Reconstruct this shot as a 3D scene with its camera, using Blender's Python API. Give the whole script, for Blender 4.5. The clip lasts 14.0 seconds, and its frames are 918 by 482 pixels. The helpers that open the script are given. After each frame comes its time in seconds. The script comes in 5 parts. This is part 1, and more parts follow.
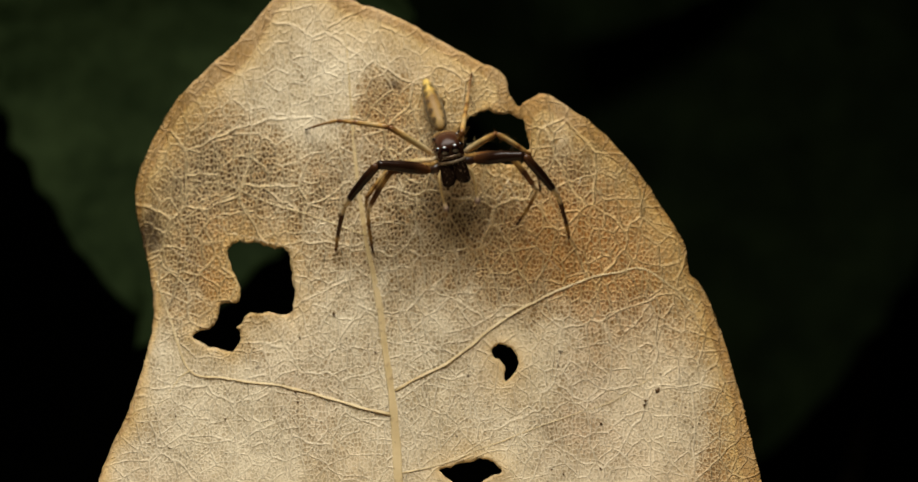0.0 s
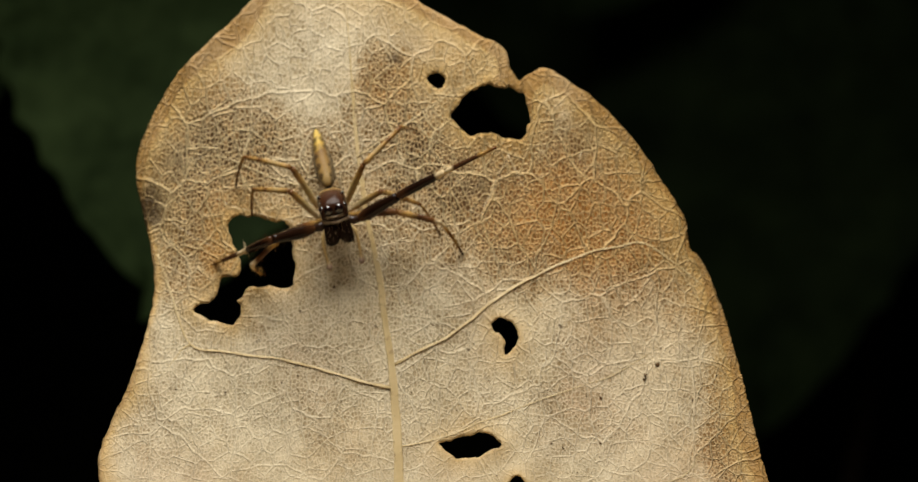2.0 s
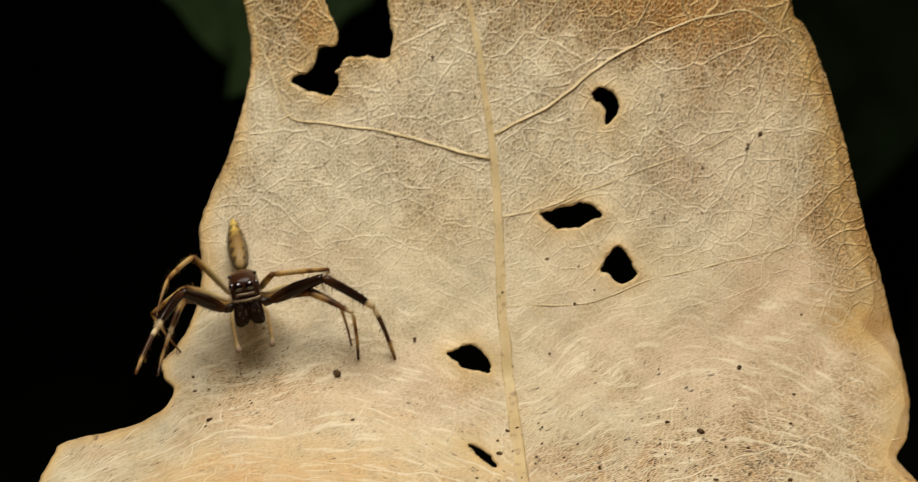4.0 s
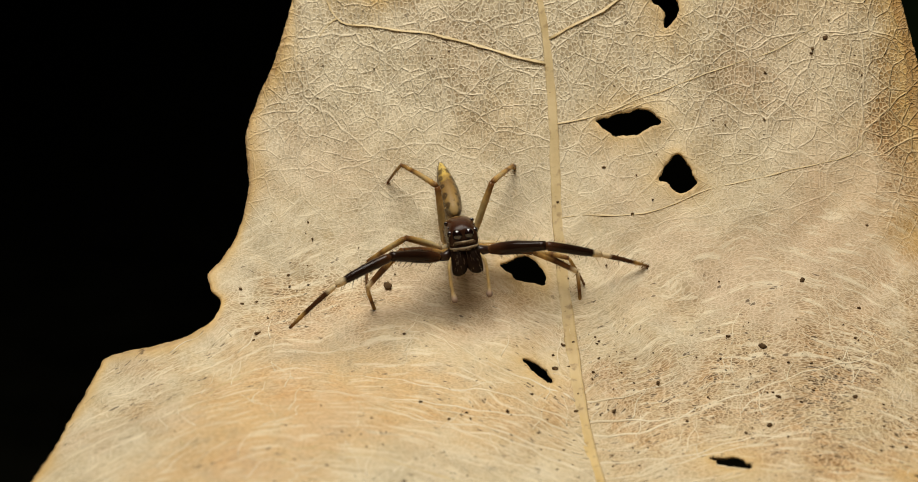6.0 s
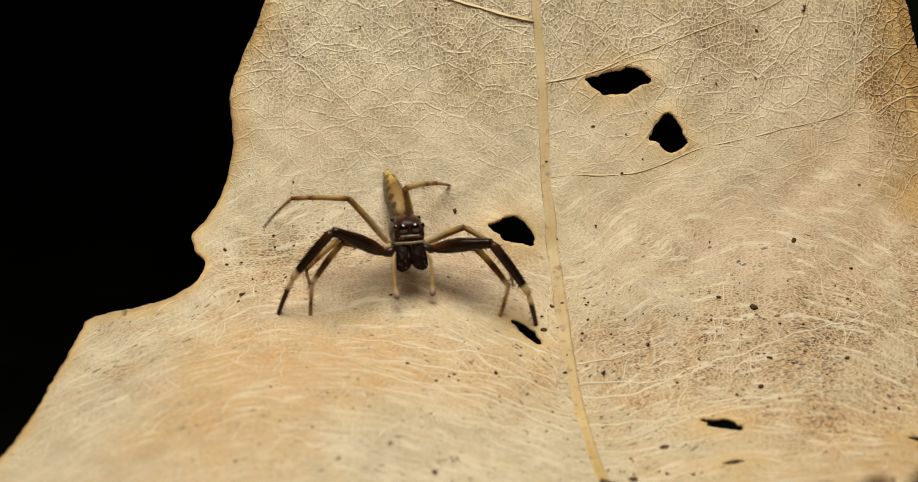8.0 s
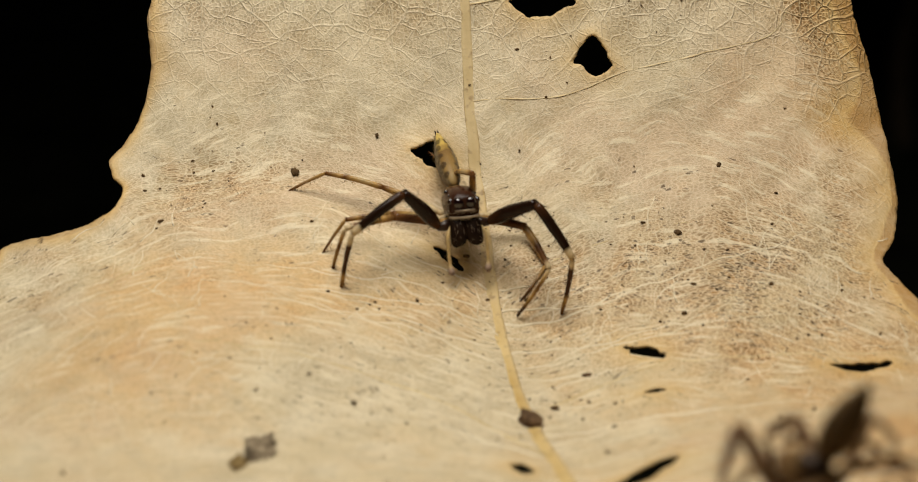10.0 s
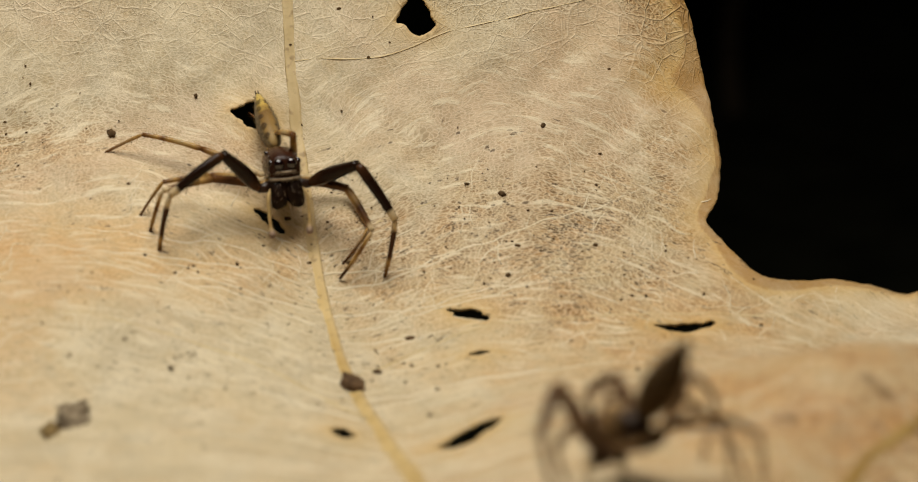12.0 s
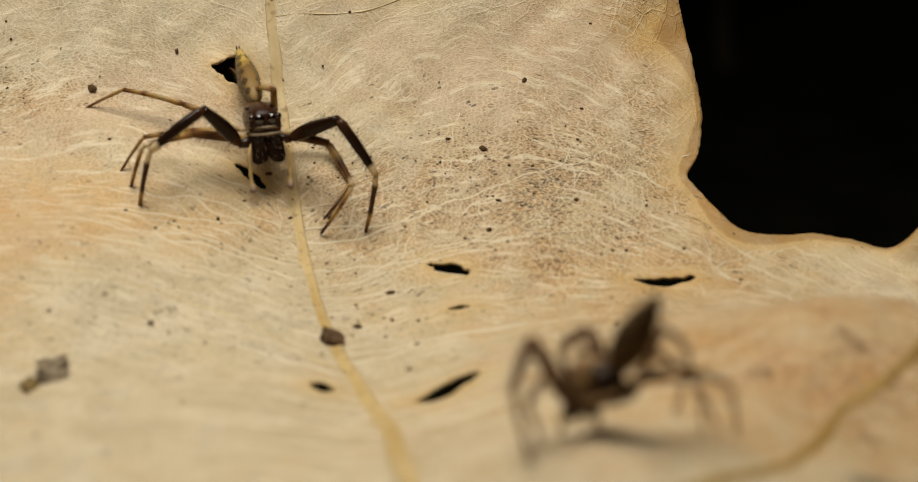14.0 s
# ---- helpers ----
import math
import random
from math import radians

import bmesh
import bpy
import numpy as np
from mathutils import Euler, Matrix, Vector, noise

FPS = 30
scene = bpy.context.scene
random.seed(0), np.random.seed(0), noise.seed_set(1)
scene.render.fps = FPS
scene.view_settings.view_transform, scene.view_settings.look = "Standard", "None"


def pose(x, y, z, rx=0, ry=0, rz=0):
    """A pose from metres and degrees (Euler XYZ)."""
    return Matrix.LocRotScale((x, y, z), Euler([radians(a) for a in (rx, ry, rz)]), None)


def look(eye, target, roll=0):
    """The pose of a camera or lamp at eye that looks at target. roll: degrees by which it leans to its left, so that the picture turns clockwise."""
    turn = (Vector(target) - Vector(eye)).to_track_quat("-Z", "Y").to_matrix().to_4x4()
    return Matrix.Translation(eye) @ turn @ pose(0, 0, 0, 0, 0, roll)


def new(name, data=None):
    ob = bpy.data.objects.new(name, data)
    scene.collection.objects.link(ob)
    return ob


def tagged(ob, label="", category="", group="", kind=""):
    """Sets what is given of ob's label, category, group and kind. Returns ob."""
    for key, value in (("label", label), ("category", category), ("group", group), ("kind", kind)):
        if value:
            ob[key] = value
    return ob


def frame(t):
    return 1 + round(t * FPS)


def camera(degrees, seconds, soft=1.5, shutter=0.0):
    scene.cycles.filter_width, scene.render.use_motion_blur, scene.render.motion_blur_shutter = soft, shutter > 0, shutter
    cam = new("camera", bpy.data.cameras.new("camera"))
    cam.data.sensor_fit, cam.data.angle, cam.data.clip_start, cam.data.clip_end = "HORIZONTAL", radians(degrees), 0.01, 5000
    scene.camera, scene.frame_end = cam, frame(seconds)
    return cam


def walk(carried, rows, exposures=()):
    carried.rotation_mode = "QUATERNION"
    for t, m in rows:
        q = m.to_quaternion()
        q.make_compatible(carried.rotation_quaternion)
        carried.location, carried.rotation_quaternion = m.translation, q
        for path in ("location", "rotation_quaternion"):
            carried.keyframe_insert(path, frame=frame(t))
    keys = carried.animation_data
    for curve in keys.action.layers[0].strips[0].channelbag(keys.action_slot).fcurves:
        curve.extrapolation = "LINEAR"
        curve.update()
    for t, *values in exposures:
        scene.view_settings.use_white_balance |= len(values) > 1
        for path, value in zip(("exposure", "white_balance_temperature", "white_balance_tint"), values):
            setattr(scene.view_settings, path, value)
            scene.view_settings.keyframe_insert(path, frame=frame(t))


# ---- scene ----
# ---------------------------------------------------------------- camera
LENS = 25.0
cam = camera(LENS, 14.0, soft=0.75, shutter=0.25)
cam.data.dof.use_dof = True
cam.data.dof.focus_distance = 0.1645
cam.data.dof.aperture_fstop = 38.0
walk(cam, [
    (0.0, pose(0.00001, -0.00004, 1.20000, 82.000, 0.215, -0.030)),
    (0.5, pose(0.00029, -0.00037, 1.20007, 82.085, 0.200, 0.015)),
    (1.0, pose(0.00044, -0.00041, 1.20009, 82.027, 0.180, 0.102)),
    (1.5, pose(0.00060, -0.00017, 1.20006, 81.837, 0.125, 0.184)),
    (2.0, pose(0.00073, -0.00011, 1.19987, 81.325, 0.148, 0.221)),
    (2.5, pose(0.00085, -0.00001, 1.19951, 80.522, 0.206, 0.280)),
    (3.0, pose(0.00089, -0.00016, 1.19928, 78.763, 0.417, 0.467)),
    (3.5, pose(-0.00029, 0.00105, 1.19868, 76.695, 0.454, 0.848)),
    (4.0, pose(-0.00175, 0.00105, 1.19863, 75.308, 0.773, 2.097)),
    (4.2, pose(-0.00186, 0.00176, 1.19859, 74.484, 0.707, 2.858)),
    (6.3, pose(-0.00354, 0.00669, 1.19894, 72.231, 1.109, 3.196)),
    (6.5, pose(-0.00386, 0.00689, 1.19885, 72.246, 1.112, 3.051)),
    (7.0, pose(-0.00369, 0.00675, 1.19826, 72.165, 0.999, 2.834)),
    (7.2, pose(-0.00380, 0.00680, 1.19807, 71.919, 0.961, 2.811)),
    (9.3, pose(-0.00174, 0.01050, 1.19718, 70.422, 1.113, 2.892)),
    (9.5, pose(-0.00199, 0.01053, 1.19716, 69.927, 0.877, 2.336)),
    (10.0, pose(-0.00153, 0.01046, 1.19825, 68.787, 0.639, 1.327)),
    (10.5, pose(-0.00064, 0.01084, 1.19827, 67.961, 0.173, 0.154)),
    (11.0, pose(-0.00048, 0.01321, 1.19708, 67.752, -0.197, -1.296)),
    (11.5, pose(-0.00089, 0.01289, 1.19680, 67.927, -0.479, -2.117)),
    (12.0, pose(-0.00052, 0.01236, 1.19679, 67.986, -0.784, -2.992)),
    (12.5, pose(0.00063, 0.01130, 1.19720, 67.549, -0.758, -3.001)),
    (13.0, pose(0.00043, 0.01181, 1.19714, 66.882, -0.699, -3.216)),
    (13.5, pose(0.00036, 0.01211, 1.19696, 66.700, -0.760, -3.240)),
    (14.0, pose(0.00049, 0.01211, 1.19681, 66.764, -0.765, -3.155)),
], exposures=((0.0, 0.0), (4.2, -0.01), (6.3, -0.06), (7.2, -0.05), (9.3, -0.10), (12.0, -0.19), (14.0, -0.20)))

# ---------------------------------------------------------------- light
# A night shot under one diffused macro flash held above the leaf.
world = bpy.data.worlds.new("night")
scene.world = world
world.use_nodes = True
world.node_tree.nodes["Background"].inputs[0].default_value = (0.5, 0.6, 0.55, 1)
world.node_tree.nodes["Background"].inputs[1].default_value = 0.003

flash = bpy.data.lights.new("flash_diffuser", "AREA")
flash.shape, flash.size, flash.size_y = "RECTANGLE", 0.12, 0.10
flash.energy = 0.412
flash.color = (0.992, 0.955, 0.870)
flash_ob = new("flash_diffuser", flash)
flash_ob.matrix_world = look((-0.020, 0.147, 1.312), (-0.004, 0.162, 1.16))


# ---------------------------------------------------------------- material kit
def material(name):
    m = bpy.data.materials.new(name)
    m.use_nodes = True
    return m, m.node_tree, m.node_tree.nodes["Principled BSDF"]


def node(nt, kind, **values):
    n = nt.nodes.new(kind)
    for key, value in values.items():
        if key == "op":
            n.operation = value
        elif key == "feature":
            n.feature = value
        elif key == "blend":
            n.blend_type = value
        elif key == "attr":
            n.attribute_name = value
        elif key == "dims":
            n.voronoi_dimensions = value
    return n


def link(nt, a, b):
    nt.links.new(a, b)


def noise_fac(nt, coord, scale, detail=4.0, rough=0.55):
    n = node(nt, "ShaderNodeTexNoise")
    n.inputs["Scale"].default_value, n.inputs["Detail"].default_value = scale, detail
    n.inputs["Roughness"].default_value = rough
    link(nt, coord, n.inputs["Vector"])
    return n.outputs["Fac"]


def ramp(nt, fac, stops):
    r = node(nt, "ShaderNodeValToRGB")
    els = r.color_ramp.elements
    while len(els) < len(stops):
        els.new(0.5)
    for e, (p, c) in zip(els, stops):
        e.position = p
        e.color = (*c, 1) if isinstance(c, tuple) else (c, c, c, 1)
    link(nt, fac, r.inputs["Fac"])
    return r.outputs["Color"]


def calc(nt, op, a, b=0.0, clamp=False):
    m = node(nt, "ShaderNodeMath", op=op)
    m.use_clamp = clamp
    for sock, value in zip(m.inputs, (a, b)):
        if isinstance(value, (int, float)):
            sock.default_value = value
        else:
            link(nt, value, sock)
    return m.outputs[0]


def mix(nt, fac, a, b, blend="MIX"):
    m = node(nt, "ShaderNodeMixRGB", blend=blend)
    for sock, value in zip(m.inputs, (fac, a, b)):
        if isinstance(value, (int, float)):
            sock.default_value = value
        elif isinstance(value, tuple):
            sock.default_value = (*value, 1)
        else:
            link(nt, value, sock)
    return m.outputs[0]


def coords(nt, which="Object"):
    return node(nt, "ShaderNodeTexCoord").outputs[which]


def attribute(nt, name):
    return node(nt, "ShaderNodeAttribute", attr=name).outputs["Fac"]


def bump(nt, height, bsdf, strength=0.5, distance=0.0001):
    b = node(nt, "ShaderNodeBump")
    b.inputs["Strength"].default_value, b.inputs["Distance"].default_value = strength, distance
    link(nt, height, b.inputs["Height"])
    link(nt, b.outputs[0], bsdf.inputs["Normal"])


def vein_web(nt, vec, scale, wide):
    """Lines of a fine vein network: 1 on the vein, 0 in the field between."""
    v = node(nt, "ShaderNodeTexVoronoi", feature="DISTANCE_TO_EDGE", dims="2D")
    v.inputs["Scale"].default_value = scale
    link(nt, vec, v.inputs["Vector"])
    return calc(nt, "SUBTRACT", 1.0, calc(nt, "DIVIDE", v.outputs["Distance"], wide, True), True)


def dry_leaf_material():
    """Papery blade: dark areoles walled by pale veins in three sizes where it has browned, cream with hairline cracks where it has bleached; mould, scorch and a golden margin."""
    m, nt, bsdf = material("dry_leaf")
    at = node(nt, "ShaderNodeUVMap").outputs[0]

    def warped(scale, detail, amount, base):
        w = node(nt, "ShaderNodeTexNoise")
        w.inputs["Scale"].default_value, w.inputs["Detail"].default_value = scale, detail
        link(nt, at, w.inputs["Vector"])
        s = node(nt, "ShaderNodeVectorMath", op="MULTIPLY_ADD")
        link(nt, w.outputs["Color"], s.inputs[0])
        s.inputs[1].default_value = (amount, amount, 0)
        link(nt, base, s.inputs[2])
        return s.outputs[0]

    def cells(vec, scale):
        v = node(nt, "ShaderNodeTexVoronoi", dims="2D")
        v.inputs["Scale"].default_value = scale
        link(nt, vec, v.inputs["Vector"])
        parts = node(nt, "ShaderNodeSeparateColor")
        link(nt, v.outputs["Color"], parts.inputs[0])
        return parts.outputs[0], parts.outputs[1]

    def times(a, b, clamp=False):
        return calc(nt, "MULTIPLY", a, b, clamp)

    def plus(a, b, clamp=False):
        return calc(nt, "ADD", a, b, clamp)

    def less(a, b, clamp=False):
        return calc(nt, "SUBTRACT", a, b, clamp)

    age, warmth = attribute(nt, "brown"), attribute(nt, "warmth")
    near = warped(2.2, 2.0, 0.10, at)
    vec = warped(0.8, 1.0, 0.32, near)
    wide = warped(0.22, 2.0, 2.4, near)
    coarse = vein_web(nt, wide, 0.23, 0.027)
    middle = vein_web(nt, vec, 0.62, 0.052)
    minor = vein_web(nt, vec, 1.35, 0.055)
    # towards the base the net is finer and lies flatter
    height = node(nt, "ShaderNodeSeparateXYZ")
    link(nt, at, height.inputs[0])
    low = calc(nt, "DIVIDE", less(20.0, height.outputs[1]), 11.0, True)
    upper = less(1.0, times(low, 0.80))
    split = node(nt, "ShaderNodeSeparateXYZ")
    link(nt, warped(0.12, 2.0, 4.5, near), split.inputs[0])
    off = calc(nt, "ABSOLUTE", plus(split.outputs[0], 1.5))
    arc = times(off, less(0.75, times(off, 0.025)))
    lay = node(nt, "ShaderNodeCombineXYZ")
    link(nt, times(less(split.outputs[1], arc), 1.9), lay.inputs[0])
    link(nt, times(off, 0.30), lay.inputs[1])
    drawn = node(nt, "ShaderNodeCombineXYZ")
    link(nt, less(split.outputs[1], arc), drawn.inputs[0])
    link(nt, times(off, 0.42), drawn.inputs[1])
    tight = warped(1.1, 3.0, 0.35, drawn.outputs[0])
    pick_up, pick_two_up = cells(near, 3.0)
    pick_low, pick_two_low = cells(tight, 5.4)

    def by_height(top, base):
        return plus(times(top, less(1.0, low)), times(base, low))

    fine = by_height(vein_web(nt, near, 3.0, 0.20), vein_web(nt, tight, 5.4, 0.22))
    pick, pick_two = by_height(pick_up, pick_low), by_height(pick_two_up, pick_two_low)
    patch = noise_fac(nt, at, 0.09, 6.0, 0.62)
    cloud = noise_fac(nt, wide, 0.33, 5.0, 0.6)
    grain = noise_fac(nt, at, 3.4, 5.0, 0.7)
    streak = noise_fac(nt, at, 0.5, 4.0, 0.6)

    # how far the blade has browned here, less the sheen painted in by the tip
    field = plus(age, times(less(patch, 0.5), plus(0.35, times(age, 1.5))), True)
    field = plus(field, times(less(cloud, 0.5), plus(0.25, times(age, 1.3))), True)
    sear = ramp(nt, field, [(0.16, 0.0), (0.62, 1.0)])

    blotch = ramp(nt, plus(noise_fac(nt, warped(0.25, 3.0, 2.0, near), 0.14, 5.0, 0.6), times(sear, 0.25)), [(0.42, 0.0), (0.62, 1.0)])

    # bleached ground in cream, tan, ash and chalk
    ground = mix(nt, ramp(nt, plus(noise_fac(nt, at, 0.12, 4.0, 0.6), times(warmth, 0.22)), [(0.46, 0.0), (0.74, 0.8)]), (0.625, 0.50, 0.305), (0.605, 0.405, 0.195))
    ground = mix(nt, times(ramp(nt, less(noise_fac(nt, at, 0.17, 5.0), times(warmth, 0.25)), [(0.47, 0.0), (0.66, 1.0)]), 0.55), ground, (0.43, 0.35, 0.215))
    ground = mix(nt, times(ramp(nt, less(noise_fac(nt, wide, 0.24, 6.0, 0.65), plus(times(sear, 0.1), times(warmth, 0.10))), [(0.46, 0.0), (0.62, 1.0)]), 0.6), ground, (0.75, 0.645, 0.46))
    ground = mix(nt, times(ramp(nt, noise_fac(nt, wide, 0.45, 7.0, 0.68), [(0.49, 0.0), (0.60, 1.0)]), times(low, 0.45)), ground, (0.44, 0.37, 0.245))
    ground = mix(nt, times(ramp(nt, noise_fac(nt, wide, 0.6, 4.0, 0.6), [(0.56, 0.0), (0.70, 1.0)]), 0.35), ground, (0.52, 0.36, 0.155))
    ground = mix(nt, times(ramp(nt, plus(noise_fac(nt, wide, 0.10, 3.0, 0.55), times(attribute(nt, "blush"), 0.30)), [(0.50, 0.0), (0.72, 1.0)]), 0.75), ground, (0.60, 0.415, 0.255))
    ground = mix(nt, times(sear, 0.75), ground, ramp(nt, plus(cloud, times(warmth, 0.1)), [(0.38, (0.47, 0.31, 0.12)), (0.62, (0.56, 0.265, 0.055))]))
    ground = mix(nt, times(times(less(1.0, blotch), less(1.0, times(low, 0.8))), 0.7), ground, (0.76, 0.65, 0.45))
    pale = mix(nt, times(sear, less(0.7, times(low, 0.6))), (0.84, 0.73, 0.53), (0.80, 0.59, 0.275))

    # areoles: the sunken field between the finest veins, each of its own darkness
    dark = ramp(nt, sear, [(0.0, (0.27, 0.19, 0.09)), (0.4, (0.20, 0.115, 0.034)), (1.0, (0.075, 0.036, 0.009))])
    dark = mix(nt, times(calc(nt, "MULTIPLY", warmth, 0.85, True), sear), dark, (0.27, 0.125, 0.027))
    sunk = less(1.0, fine, True)
    depth = plus(times(pick, 0.75), times(grain, 0.5))
    margin = attribute(nt, "rim")
    depth = times(times(sunk, depth), plus(plus(0.40, times(sear, 0.80)), times(less(1.0, low), plus(0.10, times(blotch, 0.52)))), True)
    depth = times(depth, less(1.0, times(margin, 0.6)))
    col = mix(nt, depth, ground, dark)
    # the finest walls, then the greater veins
    wall = times(fine, plus(plus(0.24, times(less(1.0, low), 0.22)), times(sear, 0.32)))
    col = mix(nt, wall, col, pale)
    web = calc(nt, "MAXIMUM", times(minor, 0.62), calc(nt, "MAXIMUM", coarse, times(middle, 0.92)))
    col = mix(nt, times(times(web, upper), plus(0.46, times(sear, 0.46))), col, pale)
    # hairline cracks in the bleached parts
    crack = vein_web(nt, warped(0.9, 3.0, 1.5, near), 0.55, 0.016)
    crack = calc(nt, "MAXIMUM", crack, vein_web(nt, warped(1.7, 2.0, 0.7, near), 1.1, 0.022))
    crack = times(times(crack, less(1.0, sear)), ramp(nt, streak, [(0.44, 0.0), (0.60, 1.0)]))
    col = mix(nt, times(times(crack, less(1.0, low)), 0.45), col, (0.22, 0.155, 0.08))

    col = mix(nt, times(times(warmth, plus(0.05, times(cloud, 1.3))), plus(0.5, times(sear, 0.3)), True), col, (1.0, 0.80, 0.52), "MULTIPLY")

    # long pale fibres running out from the midrib towards the base
    fibre = ramp(nt, noise_fac(nt, lay.outputs[0], 1.0, 5.0, 0.65), [(0.53, 0.0), (0.63, 1.0)])
    fibre = times(fibre, plus(0.3, times(calc(nt, "DIVIDE", plus(height.outputs[1], 30.0), 14.0, True), 0.7)))
    fibre = times(fibre, times(low, less(0.72, times(warmth, 0.10), True)))
    col = mix(nt, fibre, col, (0.78, 0.665, 0.46))

    # golden dried margin
    rim = times(margin, plus(0.5, times(cloud, 0.9)), True)
    gold = mix(nt, times(web, 0.3), (0.60, 0.375, 0.115), (0.72, 0.51, 0.22))
    gold = mix(nt, ramp(nt, margin, [(0.88, 0.0), (1.0, 0.9)]), gold, (0.36, 0.185, 0.04))
    col = mix(nt, times(rim, 0.8), col, gold)
    # scorched patches with a ragged outline of their own
    scorch = plus(attribute(nt, "scorch"), times(less(streak, 0.5), 0.7))
    scorch = less(scorch, plus(times(web, 0.55), times(fine, 0.12)))
    col = mix(nt, times(ramp(nt, scorch, [(0.16, 0.0), (0.85, 1.0)]), 0.9), col, (0.04, 0.021, 0.008))
    # mould fills single areoles, in clusters
    mould = times(attribute(nt, "mould"), ramp(nt, noise_fac(nt, at, 0.55, 5.0, 0.65), [(0.46, 0.0), (0.68, 1.0)]))
    filled = calc(nt, "DIVIDE", less(pick_two, less(1.0, times(mould, 0.30))), 0.04, True)
    col = mix(nt, times(times(filled, sunk), 0.8), col, (0.085, 0.052, 0.024))
    dots = node(nt, "ShaderNodeTexVoronoi", dims="2D")
    dots.inputs["Scale"].default_value = 0.9
    link(nt, warped(4.0, 3.0, 0.5, at), dots.inputs["Vector"])
    reach = times(times(ramp(nt, dots.outputs["Color"], [(0.55, 0.0), (0.95, 1.0)]), plus(0.02, mould)), 0.14)
    col = mix(nt, times(calc(nt, "DIVIDE", less(reach, dots.outputs["Distance"]), 0.03, True), 0.85), col, (0.06, 0.034, 0.015))

    link(nt, col, bsdf.inputs["Base Color"])
    link(nt, plus(0.36, times(grain, 0.30)), bsdf.inputs["Roughness"])
    bsdf.inputs["Specular IOR Level"].default_value = 0.20
    proud = times(plus(0.30, times(sear, 0.58)), upper)
    relief = plus(times(web, times(proud, 1.5)), times(fine, times(proud, 0.62)))
    relief = plus(relief, times(grain, 0.26))
    relief = plus(relief, times(streak, plus(0.12, times(upper, 0.25))))
    relief = plus(relief, times(fibre, 0.12))
    relief = less(relief, times(times(crack, less(1.0, low)), 0.25))
    bump(nt, relief, bsdf, 1.0, 0.00014)
    return m


def simple_material(name, dark, light, scale, rough=0.5, relief=0.3, spec=0.4, distance=0.0001):
    """Two tones broken up at two scales, with a fine grain."""
    m, nt, bsdf = material(name)
    at = coords(nt)
    big = noise_fac(nt, at, scale, 3.0)
    small = noise_fac(nt, at, scale * 7, 4.0)
    both = calc(nt, "ADD", calc(nt, "MULTIPLY", big, 0.65), calc(nt, "MULTIPLY", small, 0.35))
    link(nt, ramp(nt, both, [(0.35, dark), (0.65, light)]), bsdf.inputs["Base Color"])
    bsdf.inputs["Roughness"].default_value = rough
    bsdf.inputs["Specular IOR Level"].default_value = spec
    bump(nt, small, bsdf, relief, distance)
    return m


LEAF_DRY = dry_leaf_material()
NET = simple_material("leaf_fibre", (0.62, 0.50, 0.31), (0.80, 0.69, 0.49), 300, 0.5, 0.3)
VEIN = simple_material("leaf_vein", (0.52, 0.385, 0.20), (0.72, 0.58, 0.37), 300, 0.5, 0.3)
GOLD_VEIN = simple_material("golden_vein", (0.47, 0.335, 0.145), (0.70, 0.56, 0.32), 420, 0.55, 0.5)
OCHRE_VEIN = simple_material("ochre_vein", (0.26, 0.14, 0.03), (0.46, 0.29, 0.08), 300, 0.6, 0.3)


def midrib_material():
    """Cream near the tip, golden towards the base, ribbed lengthwise."""
    m, nt, bsdf = material("leaf_midrib")
    at = coords(nt)
    big, small = noise_fac(nt, at, 160, 4.0), noise_fac(nt, at, 1500, 4.0)
    tip = attribute(nt, "tip")
    gold = ramp(nt, big, [(0.35, (0.46, 0.29, 0.085)), (0.65, (0.65, 0.47, 0.205))])
    cream = ramp(nt, big, [(0.35, (0.46, 0.33, 0.14)), (0.65, (0.64, 0.49, 0.26))])
    col = mix(nt, ramp(nt, tip, [(0.45, 0.0), (0.70, 1.0)]), gold, cream)
    col = mix(nt, calc(nt, "MULTIPLY", attribute(nt, "flank"), 0.5), col, (0.66, 0.52, 0.30))
    col = mix(nt, ramp(nt, small, [(0.56, 0.0), (0.70, 0.6)]), col, (0.20, 0.11, 0.04))
    link(nt, col, bsdf.inputs["Base Color"])
    bsdf.inputs["Roughness"].default_value = 0.5
    bsdf.inputs["Specular IOR Level"].default_value = 0.3
    bump(nt, small, bsdf, 0.5, 0.0001)
    return m


RIB = midrib_material()


# ---------------------------------------------------------------- building kit
def mesh_object(name, bm, mat, parent=None, label="", smooth=True):
    me = bpy.data.meshes.new(name)
    bm.to_mesh(me)
    bm.free()
    if smooth:
        me.polygons.foreach_set("use_smooth", [True] * len(me.polygons))
    if mat:
        me.materials.append(mat)
    ob = new(name, me)
    if parent:
        ob.parent = parent
    if label:
        tagged(ob, label)
    return ob


def part(name, bm, mat, parent, label=""):
    return mesh_object(name, bm, mat, parent, label)


